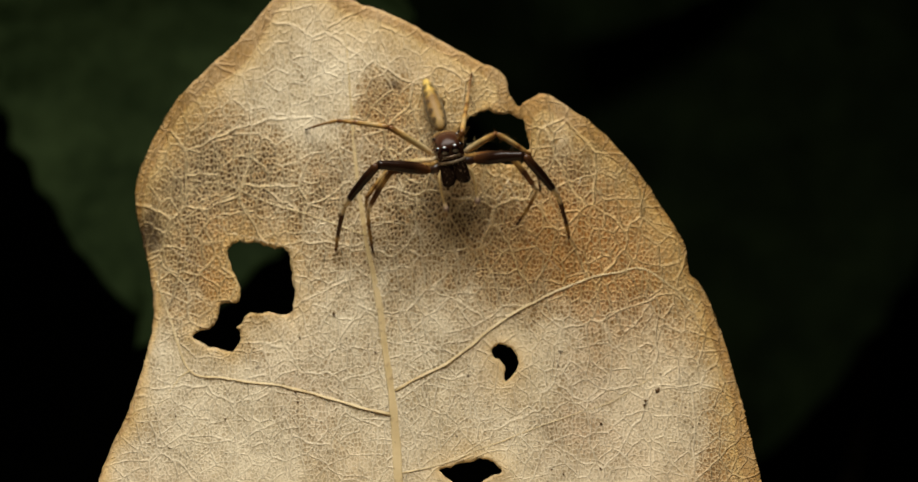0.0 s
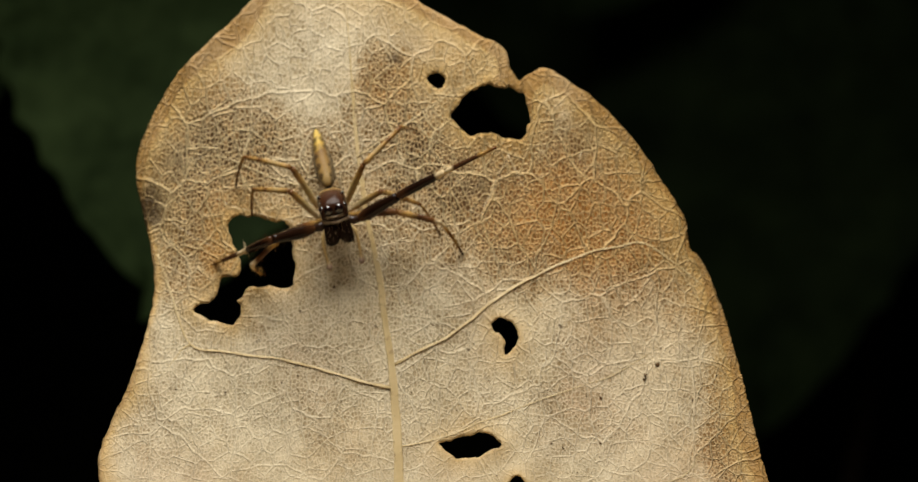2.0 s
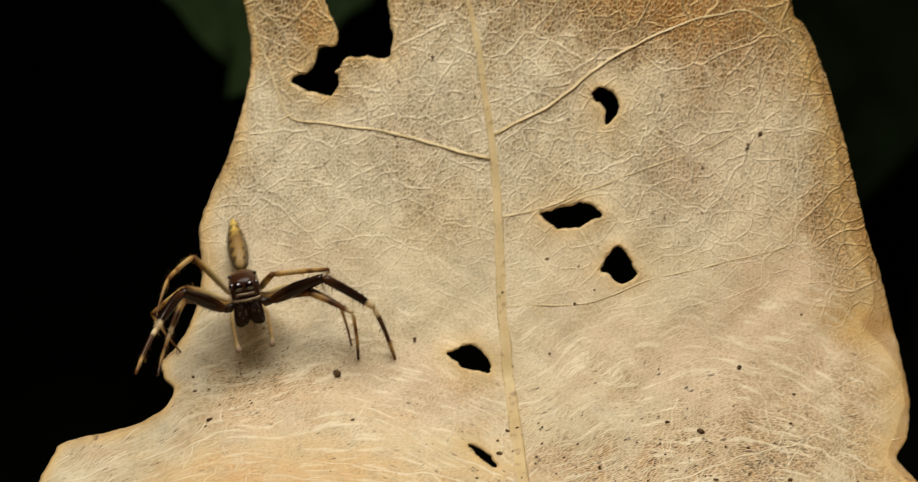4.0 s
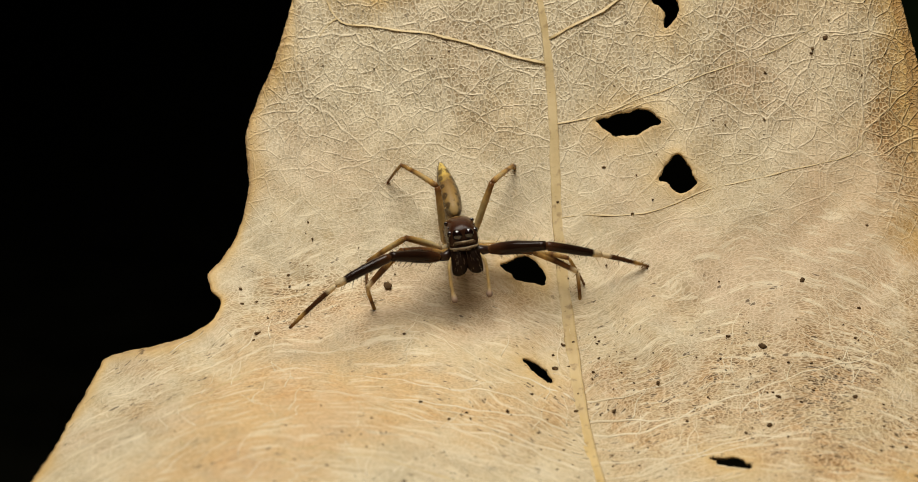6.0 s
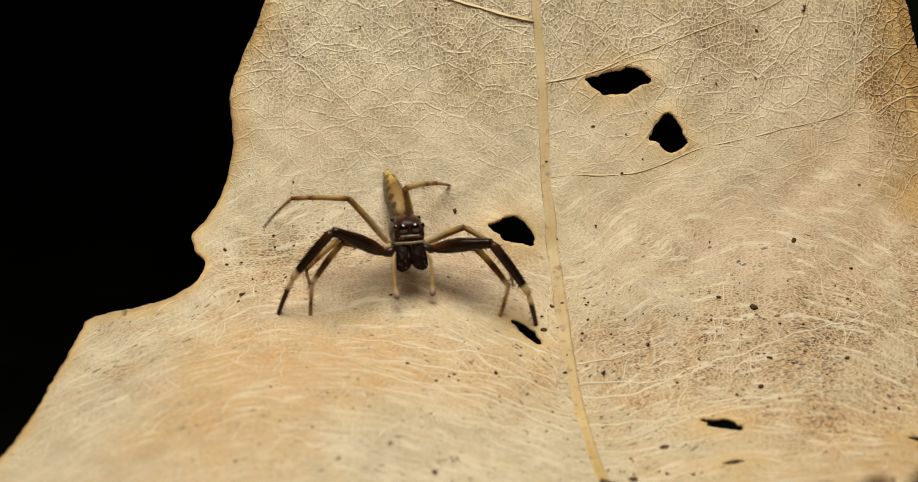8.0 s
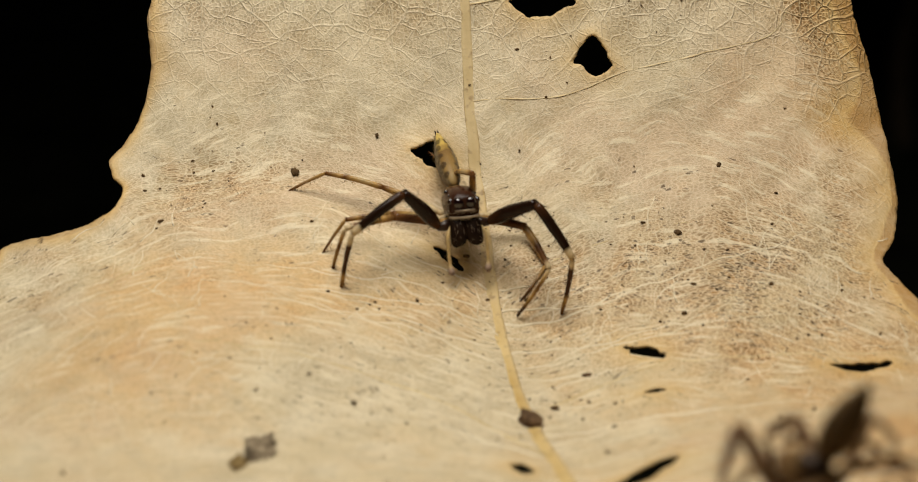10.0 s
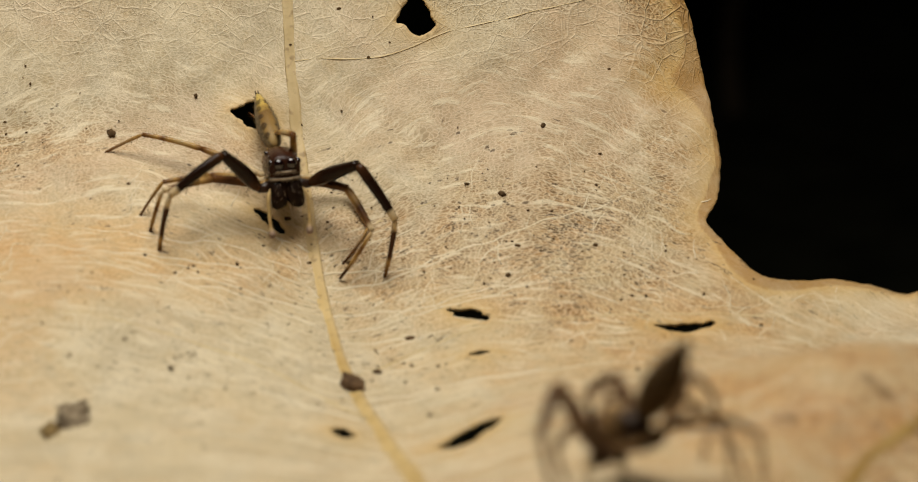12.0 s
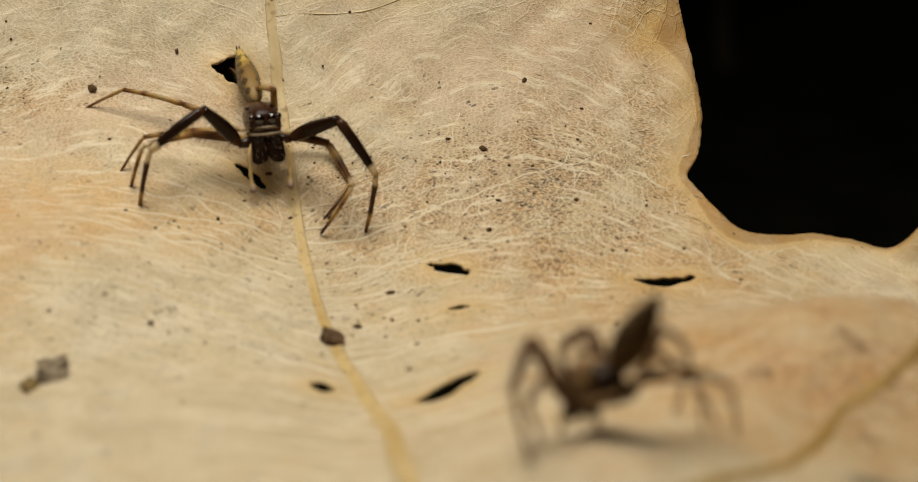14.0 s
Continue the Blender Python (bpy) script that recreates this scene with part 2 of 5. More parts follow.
def tube(bm, points, radii, sides=8, squash=1.0, up=None):
    """A tapered, capped tube along points; squash flattens it along up."""
    pts = [Vector(p) for p in points]
    radii = [float(r) for r in radii]
    rings = []
    side = None
    for i, p in enumerate(pts):
        d = (pts[min(i + 1, len(pts) - 1)] - pts[max(i - 1, 0)]).normalized()
        ref = Vector(up) if up is not None else (side or (Vector((0, 0, 1)) if abs(d.z) < 0.9 else Vector((1, 0, 0))))
        a = d.cross(ref).normalized()
        b = a.cross(d).normalized()
        side = b
        ring = []
        for k in range(sides):
            g = 2 * math.pi * k / sides
            ring.append(bm.verts.new(p + radii[i] * (math.cos(g) * a + squash * math.sin(g) * b)))
        rings.append(ring)
    for r0, r1 in zip(rings, rings[1:]):
        for k in range(sides):
            bm.faces.new((r0[k], r0[(k + 1) % sides], r1[(k + 1) % sides], r1[k]))
    bm.faces.new(rings[0][::-1])
    bm.faces.new(rings[-1])
    return bm


def curve_through(points, steps):
    """Catmull-Rom points through a row of control points."""
    p = np.asarray(points, float)
    p = np.vstack([2 * p[0] - p[1], p, 2 * p[-1] - p[-2]])
    out = []
    for i in range(1, len(p) - 2):
        for k in range(steps):
            t = k / steps
            a, b, c, d = p[i - 1:i + 3]
            out.append(0.5 * (2 * b + (c - a) * t + (2 * a - 5 * b + 4 * c - d) * t * t + (3 * b - a - 3 * c + d) * t ** 3))
    out.append(p[-2])
    return np.array(out)


# ---------------------------------------------------------------- the dry leaf
# Leaf space in millimetres: u across, v along the midrib towards the tip, h off the blade.
LEAF_AT = Vector((0, 0.15730, 1.14338))
LEAF_V = Vector((0, math.cos(radians(30)), math.sin(radians(30))))
LEAF_N = Vector((0, -math.sin(radians(30)), math.cos(radians(30))))
ARCH = (-1.204, 3.727, 8.316, -15.917, -10.424, 45.695, 3.766, -1.948)


def blade_height(u, v):
    """The arch of the blade: steep towards the tip, curling up to the base, with three swells and a groove along the midrib."""
    h = np.polyval(ARCH, v / 50)
    h = h + 5.5 * np.exp(-((u + 26) / 15) ** 2 - ((v + 15) / 10) ** 2) + 9.5 * np.exp(-((u - 29.5) / 14) ** 2 - ((v + 33) / 9) ** 2) \
        + 6.0 * np.exp(-((u - 13) / 13) ** 2 - ((v + 50.5) / 10) ** 2)
    h = h - 1.6 * np.exp(-((u - 2) / 5) ** 2) / (1 + np.exp((v + 2) / 3))
    # the crest of the swell beside the midrib, steeper on the side of the tip
    crest = np.interp(u, (-40, -31.6, -26.2, -20.7, -17, -13.7, -9.9, -6.8, -4), (-3, -0.2, 1.1, 1.3, 0.5, -1.3, -4.3, -7.5, -12))
    h = h + 1.1 * np.exp(-((v - crest) / np.where(v > crest, 2.6, 6.5)) ** 2) / (1 + np.exp(-(u + 28) / 2)) / (1 + np.exp((u + 7) / 1.2))
    return h - 0.0035 * u * u / (1 + np.exp(-(v - 22) / 4))


def on_leaf(u, v, h=0.0):
    w = float(blade_height(np.float64(u), np.float64(v))) + h
    return LEAF_AT + (Vector((1, 0, 0)) * float(u) + LEAF_V * float(v) + LEAF_N * w) * 0.001


def leaf_normal(u, v):
    e = 0.3
    a = on_leaf(u + e, v) - on_leaf(u - e, v)
    b = on_leaf(u, v + e) - on_leaf(u, v - e)
    return a.cross(b).normalized()


LEFT_EDGE = [(-13.5, 51.6), (-16.5, 50.0), (-19.1, 48.1), (-22.2, 46.3), (-25.1, 44.6), (-27.1, 42.6), (-28.4, 40.4), (-28.6, 38.4), (-27.9, 36.0),
             (-27.0, 33.1), (-26.7, 30.1), (-27.3, 26.7), (-28.2, 23.6), (-29.7, 20.5), (-30.6, 17.4), (-30.2, 13.7), (-30.9, 10.2), (-32.0, 7.8),
             (-33.0, 6.3), (-32.5, 4.6), (-31.7, 3.6), (-32.1, 1.5), (-34.0, -0.0), (-37.0, -1.3), (-39.9, -1.8), (-40.6, -2.9), (-41.4, -8.1),
             (-41.9, -16.2), (-42.3, -25.6), (-38.2, -41.4), (-29.5, -55.4), (-16.6, -64.4), (-1.8, -68.4)]
RIGHT_EDGE = [(-13.5, 51.6), (-9.5, 50.0), (-5.3, 48.7), (-0.7, 46.9), (2.4, 45.8), (4.1, 45.1), (4.5, 44.0), (5.3, 43.2), (6.0, 43.6), (7.6, 44.2),
              (9.9, 43.2), (12.7, 41.7), (15.8, 39.4), (17.8, 37.2), (19.6, 35.0), (20.0, 33.9), (20.1, 32.7), (21.3, 31.8), (22.5, 29.2), (23.6, 25.9),
              (24.5, 22.3), (25.5, 16.9), (26.7, 12.8), (27.6, 7.7), (28.1, 3.3), (27.4, -0.8), (26.3, -2.9), (27.2, -4.8), (28.9, -8.4), (30.9, -9.5),
              (34.3, -9.5), (37.2, -10.4), (41.0, -11.8), (42.6, -11.1), (44.0, -13.3), (45.1, -22.4), (39.5, -41.2), (28.8, -56.3), (12.9, -65.4), (-1.8, -68.4)]
HOLES = [
    [(-0.7, 40.8), (0.8, 42.0), (3.4, 42.6), (5.5, 42.4), (6.2, 41.1), (5.9, 39.8), (4.9, 39.1), (2.9, 39.4), (0.5, 39.6)],
    [(-3.0, 43.3), (-2.1, 43.7), (-1.2, 43.2), (-1.8, 42.6)],
    [(-20.5, 34.3), (-19.2, 35.1), (-17.1, 34.6), (-15.0, 33.8), (-14.6, 32.4), (-14.3, 30.2), (-15.2, 29.7), (-18.0, 29.7), (-18.9, 29.0),
     (-19.0, 27.8), (-20.0, 27.3), (-22.8, 28.1), (-23.0, 28.7), (-21.3, 29.3), (-21.0, 30.1), (-20.5, 30.6), (-19.5, 30.6), (-19.0, 31.0), (-19.3, 31.7), (-19.6, 32.6), (-20.1, 33.5)],
    [(2.8, 26.7), (3.9, 26.9), (5.0, 26.3), (4.9, 25.0), (3.9, 24.6), (3.7, 25.6), (3.0, 26.2)],
    [(-1.7, 18.1), (-0.5, 18.6), (2.2, 18.7), (3.5, 18.0), (3.2, 17.4), (0.7, 17.1), (-1.0, 17.4)],
    [(3.3, 13.8), (4.2, 15.0), (5.2, 15.2), (6.4, 13.4), (4.9, 12.8)],
    [(-9.5, 6.8), (-7.5, 8.0), (-6.4, 7.0), (-5.8, 5.5), (-7.6, 5.4)],
    [(-7.6, -1.5), (-6.6, -1.7), (-5.1, -3.5), (-5.3, -3.9), (-6.5, -3.0)],
    [(6.4, -11.5), (8.4, -12.1), (9.3, -13.7), (7.7, -13.4)],
    [(20.5, -14.7), (22.7, -14.4), (25.2, -14.4), (24.7, -15.2), (22.4, -15.5)],
    [(7.2, -18.4), (8.2, -17.7), (9.2, -17.8), (8.4, -18.6)],
    [(4.3, -32.5), (6.3, -30.8), (9.0, -30.0), (7.9, -31.7), (5.8, -33.3)],
    [(-1.8, -29.2), (-0.7, -28.8), (-0.0, -30.0), (-0.9, -30.4)],
]


def signed_distance(poly, u, v):
    """Distance to a closed outline, positive inside."""
    a, b = poly, np.roll(poly, -1, axis=0)
    best = np.full(u.shape, 1e9)
    inside = np.zeros(u.shape, bool)
    for (ax, ay), (bx, by) in zip(a, b):
        ex, ey = bx - ax, by - ay
        t = np.clip(((u - ax) * ex + (v - ay) * ey) / (ex * ex + ey * ey + 1e-12), 0, 1)
        best = np.minimum(best, (u - ax - t * ex) ** 2 + (v - ay - t * ey) ** 2)
        crosses = (ay > v) != (by > v)
        inside ^= crosses & (u < ex * (v - ay) / (ey if ey else 1e-12) + ax)
    return np.where(inside, 1, -1) * np.sqrt(best)


def ragged(u, v, size):
    """Small tears along an edge."""
    return size * (np.sin(2.1 * u + 1.3 * np.sin(1.7 * v)) * np.sin(2.6 * v + 0.7 * u) + 0.6 * np.sin(5.3 * u + 2.0) * np.sin(4.7 * v + 1.1 * u))


def hump(u, v, cu, cv, ru, rv):
    return np.exp(-((u - cu) / ru) ** 2 - ((v - cv) / rv) ** 2)


BLADE_MAP = {}
GRID = 0.2


def blade_at(u, v):
    """Distance inside the blade's outline, and its crumple there."""
    i = int(np.clip(round((u - BLADE_MAP["us"][0]) / GRID), 0, len(BLADE_MAP["us"]) - 1))
    j = int(np.clip(round((v - BLADE_MAP["vs"][0]) / GRID), 0, len(BLADE_MAP["vs"]) - 1))
    return BLADE_MAP["inside"][j, i], BLADE_MAP["h"][j, i]


def build_leaf():
    step = GRID
    us, vs = np.arange(-44.1, 47.1, step), np.arange(-70.5, 53.5, step)
    u, v = np.meshgrid(us, vs)
    left, right = curve_through(LEFT_EDGE, 5), curve_through(RIGHT_EDGE, 5)
    outer = signed_distance(np.vstack([left, right[-2:0:-1]]), u, v) + ragged(u, v, 0.045)
    holes = np.full(u.shape, 1e9)
    for hole in HOLES:
        ring = curve_through(hole + hole[:1], 4)[:-1]
        holes = np.minimum(holes, -signed_distance(ring, u, v))
    holes = holes + ragged(u + 3, v, 0.10) + ragged(2.3 * u, 2.3 * v + 5, 0.05)
    f = np.minimum(outer, holes)
    cell = (f[:-1, :-1] + f[1:, :-1] + f[:-1, 1:] + f[1:, 1:]) / 4 > 0
    used = np.zeros(u.shape, int)
    for du in (0, 1):
        for dv in (0, 1):
            used[dv:used.shape[0] - 1 + dv, du:used.shape[1] - 1 + du] += cell
    rim = (used > 0) & (used < 4)
    # draw the rim of the grid onto the true outline
    gv, gu = np.gradient(f, step)
    g2 = np.maximum(gu * gu + gv * gv, 0.3)
    pu, pv = u.copy(), v.copy()
    pu[rim] -= np.clip(f * gu / g2, -GRID, GRID)[rim]
    pv[rim] -= np.clip(f * gv / g2, -GRID, GRID)[rim]
    h = blade_height(pu, pv)
    # crumpled paper-dry surface
    h = h + 0.20 * np.sin(0.55 * pu + 0.9 * np.sin(0.31 * pv)) * np.sin(0.47 * pv + 0.4 * np.sin(0.53 * pu)) \
        + 0.07 * np.sin(1.5 * pu + np.sin(0.9 * pv)) * np.sin(1.3 * pv + 0.8)
    # edges of the holes and of the margin curl
    h = h + 0.35 * np.exp(-np.maximum(holes, 0) / 0.7) * (0.4 + 0.6 * np.sin(0.9 * pu + 0.6 * pv)) + 0.35 * np.exp(-np.maximum(outer, 0) / 0.9) * (0.4 + np.sin(0.22 * pv + 0.13 * pu))
    # a lobe of the margin rolled upwards
    h = h + 3.6 * hump(pu, pv, 41.8, -11.8, 1.2, 1.9)
    keep = used > 0
    index = np.full(u.shape, -1)
    index[keep] = np.arange(keep.sum())
    P = np.stack([pu[keep], pv[keep], h[keep]], 1)
    co = np.array(LEAF_AT) + 0.001 * (P[:, :1] * np.array((1.0, 0, 0)) + P[:, 1:2] * np.array(LEAF_V) + P[:, 2:] * np.array(LEAF_N))
    j, i = np.nonzero(cell)
    faces = np.stack([index[j, i], index[j, i + 1], index[j + 1, i + 1], index[j + 1, i]], 1)
    BLADE_MAP.update(us=us, vs=vs, inside=f, h=h - blade_height(pu, pv))
    me = bpy.data.meshes.new("blade")
    me.from_pydata(co.tolist(), [], faces.tolist())
    me.update()
    me.polygons.foreach_set("use_smooth", [True] * len(me.polygons))
    uvs = me.uv_layers.new(name="leaf_mm")
    loops = np.zeros(len(me.loops), int)
    me.loops.foreach_get("vertex_index", loops)
    uvs.data.foreach_set("uv", P[loops, :2].astype(np.float32).ravel())
    ku, kv = pu[keep], pv[keep]
    wide_rim = np.clip(1 / (1 + np.exp(-ku / 3)) + 1 / (1 + np.exp(-(kv - 35) / 1.5)), 0, 1)
    # less brown at (-12, 42) and (-16, 45.5): cream blade with sheen painted in
    brown = 0.14 + 0.24 / (1 + np.exp(-(kv - 30) / 2.5)) - 0.24 / (1 + np.exp(-(kv - 44.5) / 1.0)) \
        + 0.44 * hump(ku, kv, 3, 36.5, 9, 4) + 0.42 * hump(ku, kv, -6.2, 43.0, 2.6, 2.0) + 0.30 * hump(ku, kv, 12, 39, 5, 4) \
        + 0.54 * hump(ku, kv, -24.5, 37.5, 4, 4.5) + 0.14 * hump(ku, kv, -14, 38, 6, 3) \
        - 0.22 * hump(ku, kv, -12, 42, 3, 5) + 0.46 * hump(ku, kv, 12, 34.0, 8, 3.5) + 0.30 * hump(ku, kv, -21.5, 32, 3, 4) + 0.12 * hump(ku, kv, -17, 26.5, 4, 2.5) + 0.18 * np.exp(-(np.maximum(outer[keep], 0) / 3.2) ** 2) / (1 + np.exp(-(kv - 9) / 2)) * wide_rim - 0.34 * hump(ku, kv, -16, 45.5, 5, 3.2) - 0.30 * hump(ku, kv, -3, 47, 6, 2.2) - 0.16 * hump(ku, kv, -14, 27, 6, 4) - 0.17 * hump(ku, kv, -2, 19, 20, 7) \
        + 0.08 * hump(ku, kv, 23.1, 14.4, 4, 9) + 0.21 * hump(ku, kv, 12.2, -1.5, 15, 6) + 0.20 * hump(ku, kv, -25.2, 4.1, 8, 4) + 0.16 * hump(ku, kv, 10.3, -10.6, 22, 6) \
        + 0.32 * hump(ku, kv, 27, -38, 18, 14) + 0.14 * hump(ku, kv, 24, 0, 4, 7) + 0.10 * hump(ku, kv, 20, -19, 12, 4) + 0.14 * hump(ku, kv, -35, -6, 5, 6) + 0.10 * hump(ku, kv, 22, -8, 12, 8) - 0.10 * hump(ku, kv, 8, 15, 12, 7) - 0.08 * hump(ku, kv, -20.5, -28.1, 18, 14)
    # outside the looping vein by the margin the blade has stayed brown
    brown = brown + 0.24 / (1 + np.exp(-(ku - 20.9) / 0.35)) * hump(ku, kv, 24, 17, 8, 9)
    uneven = 0.85 + 0.45 * np.sin(0.21 * kv + 0.9) * np.sin(0.13 * ku + 1.7) + 0.3 * np.sin(0.7 * kv + 0.3 * ku)
    warmth = hump(ku, kv, -18, -7, 15, 5) + 0.8 * hump(ku, kv, -24, -14, 12, 8) + 1.3 * hump(ku, kv, 10, 34.0, 8, 4.5) + 0.5 * hump(ku, kv, 17, 28, 5, 6) + 0.8 * hump(ku, kv, -21, 32.5, 2.5, 4) + 0.6 * hump(ku, kv, -6.5, 43, 3, 2) + 0.3 * hump(ku, kv, -11, 19, 5, 4) + 0.6 * hump(ku, kv, 2, 3, 6, 3) + 0.5 * hump(ku, kv, 20, 15, 5, 8) + 0.1 * hump(ku, kv, 5, 22, 9, 5) \
        - 0.9 * hump(ku, kv, 10, 1, 10, 6) - 0.8 * hump(ku, kv, -22, 8, 8, 4) - 0.6 * hump(ku, kv, -15, 24, 7, 5) - 0.6 * hump(ku, kv, -14, -20, 8, 5) - 1.0 * hump(ku, kv, -36, -8, 4, 8) + 0.7 * hump(ku, kv, -27, -20, 6, 10) + 0.9 * hump(ku, kv, 26, -38, 20, 14) + 0.6 * hump(ku, kv, 22, -16, 12, 6)
    edge = np.exp(-(np.maximum(outer[keep], 0) / np.maximum(uneven, 0.35)) ** 2) + 0.35 * wide_rim * np.exp(-(np.maximum(outer[keep], 0) / 2.4) ** 2) + 0.50 * np.exp(-np.maximum(holes[keep], 0) / 0.5) + 0.30 * np.exp(-(np.maximum(holes[keep], 0) / 1.7) ** 2) + 0.4 * wide_rim * np.exp(-(np.maximum(outer[keep], 0) / 2.6) ** 2) / (1 + np.exp(-(kv - 18) / 3))
    edge = edge + hump(ku, kv, 24.5, 9.5, 3.0, 2.2) * 0.7 + 0.5 * np.exp(-(np.maximum(outer[keep], 0) / 2.2) ** 2) * hump(ku, kv, 25, 3, 6, 12)
    blush = hump(ku, kv, 15, 6, 12, 8) + 0.5 * hump(ku, kv, 14, 22, 8, 6) + 0.6 * hump(ku, kv, -18, 3, 9, 4) + 0.5 * hump(ku, kv, -22, -12, 10, 6) - 0.6 * hump(ku, kv, -10, -30, 20, 12)
    scorch = 1.05 * hump(ku, kv, -27.4, 36.2, 1.7, 2.0) + 0.45 * hump(ku, kv, 1.5, 36, 6, 2.6) + 0.40 * hump(ku, kv, -23.5, 39.5, 4, 2.0) \
        + 0.75 * hump(ku, kv, -5.6, 44.6, 0.8, 0.4) + 0.42 * hump(ku, kv, 10.5, 39.5, 4.0, 2.5) + 0.35 * hump(ku, kv, -6.6, 43.2, 2.2, 1.8) \
        + 0.75 * hump(ku, kv, -12.3, -41.4, 0.5, 0.8) + 0.62 * hump(ku, kv, 22.8, -39.2, 1.0, 1.0) + 0.58 * hump(ku, kv, 27.6, -36.5, 0.7, 1.0) + 0.5 * hump(ku, kv, 28.4, -37.6, 0.6, 0.8) + 0.68 * hump(ku, kv, 27.3, -45.1, 1.0, 0.8) + 0.6 * hump(ku, kv, 29.4, -40.4, 0.5, 0.6) + 0.9 * hump(ku, kv, 25.4, -50.4, 2.2, 1.0) \
        + 0.5 * hump(ku, kv, -17.6, -13.5, 2.2, 0.35) + 0.45 * hump(ku, kv, -9.0, -15.6, 1.6, 0.3)
    mould = 0.05 + 0.15 / (1 + np.exp((kv - 8) / 3)) + 0.55 * hump(ku, kv, 8.1, -3.6, 13, 8) + 0.55 * hump(ku, kv, -26.2, 5.0, 7, 4) + 0.45 * hump(ku, kv, -36, -8, 4, 8) + 0.6 * hump(ku, kv, 20.6, -10.6, 12, 6) + 0.5 * hump(ku, kv, -3.0, -7.8, 9, 7) + 0.45 * hump(ku, kv, -10, -21, 14, 7) + 0.3 * hump(ku, kv, 9, -25, 9, 7) \
        + 0.12 * hump(ku, kv, -20, 25, 8, 6) + 0.14 * hump(ku, kv, 8, 26, 12, 8)
    for name, values in (("brown", brown), ("rim", np.clip(edge, 0, 1)), ("scorch", scorch), ("mould", mould), ("warmth", warmth), ("blush", blush)):
        me.attributes.new(name, "FLOAT", "POINT").data.foreach_set("value", values.astype(np.float32))
    me.materials.append(LEAF_DRY)
    leaf = tagged(new("dry_leaf"), "dead tan leaf, brittle and curled, eaten through with holes", "leaf")
    blade = new("blade", me)
    blade.parent = leaf
    solid = blade.modifiers.new("thickness", "SOLIDIFY")
    solid.thickness, solid.offset = 0.00022, -1.0
    tagged(blade, "papery tan blade with golden edges")
    return leaf


def leaf_vein(leaf, name, points, r0, r1, label=""):
    """A rib standing proud of the blade."""
    path = curve_through(points, 6)
    n = len(path) - 1
    pts = [on_leaf(u, v, -0.035 + blade_at(u, v)[1]) for u, v in path]
    radii = [(r0 + (r1 - r0) * i / n) * 0.001 * (1 + 0.15 * math.sin(i * 2.3)) for i in range(n + 1)]
    if r0 > 0.4:
        return part(name, tube(bmesh.new(), pts, radii, 10, 0.26, LEAF_N), OCHRE_VEIN, leaf, label)
    if r0 < 0.125:
        return part(name, tube(bmesh.new(), pts, radii, 10, 0.18, LEAF_N), VEIN, leaf, label)
    return part(name, tube(bmesh.new(), pts, [1.15 * r for r in radii], 10, 0.11, LEAF_N), GOLD_VEIN, leaf, label)


def leaf_midrib(leaf, points):
    """The midrib: hair-fine at the tip, broad and low towards the base, with a furrow along its crown."""
    path = curve_through(points, 10)
    n, sides = len(path) - 1, 12
    pts = [on_leaf(u, v, -0.03 + blade_at(u, v)[1]) for u, v in path]
    radii = [0.001 * float(np.interp(v, [-69, -30, 0, 20, 35, 44, 50], [0.80, 0.62, 0.54, 0.40, 0.27, 0.16, 0.05])) * (1 + 0.04 * math.sin(i * 0.9) + 0.02 * math.sin(i * 2.3)) for i, (u, v) in enumerate(path)]
    bm = tube(bmesh.new(), pts, radii, sides, 0.22, LEAF_N)
    for i, p in enumerate(bm.verts):
        if i % sides == sides // 4:
            p.co -= LEAF_N * radii[i // sides] * 0.14
    rib = part("midrib", bm, RIB, leaf, "raised yellow midrib")
    count = len(rib.data.vertices)
    rib.data.attributes.new("tip", "FLOAT", "POINT").data.foreach_set("value", [1 - (path[min(i // sides, n)][1] * -1 + 52) / 122 for i in range(count)])
    rib.data.attributes.new("flank", "FLOAT", "POINT").data.foreach_set("value", [abs(math.cos(2 * math.pi * (i % sides) / sides)) ** 2 for i in range(count)])
    return rib


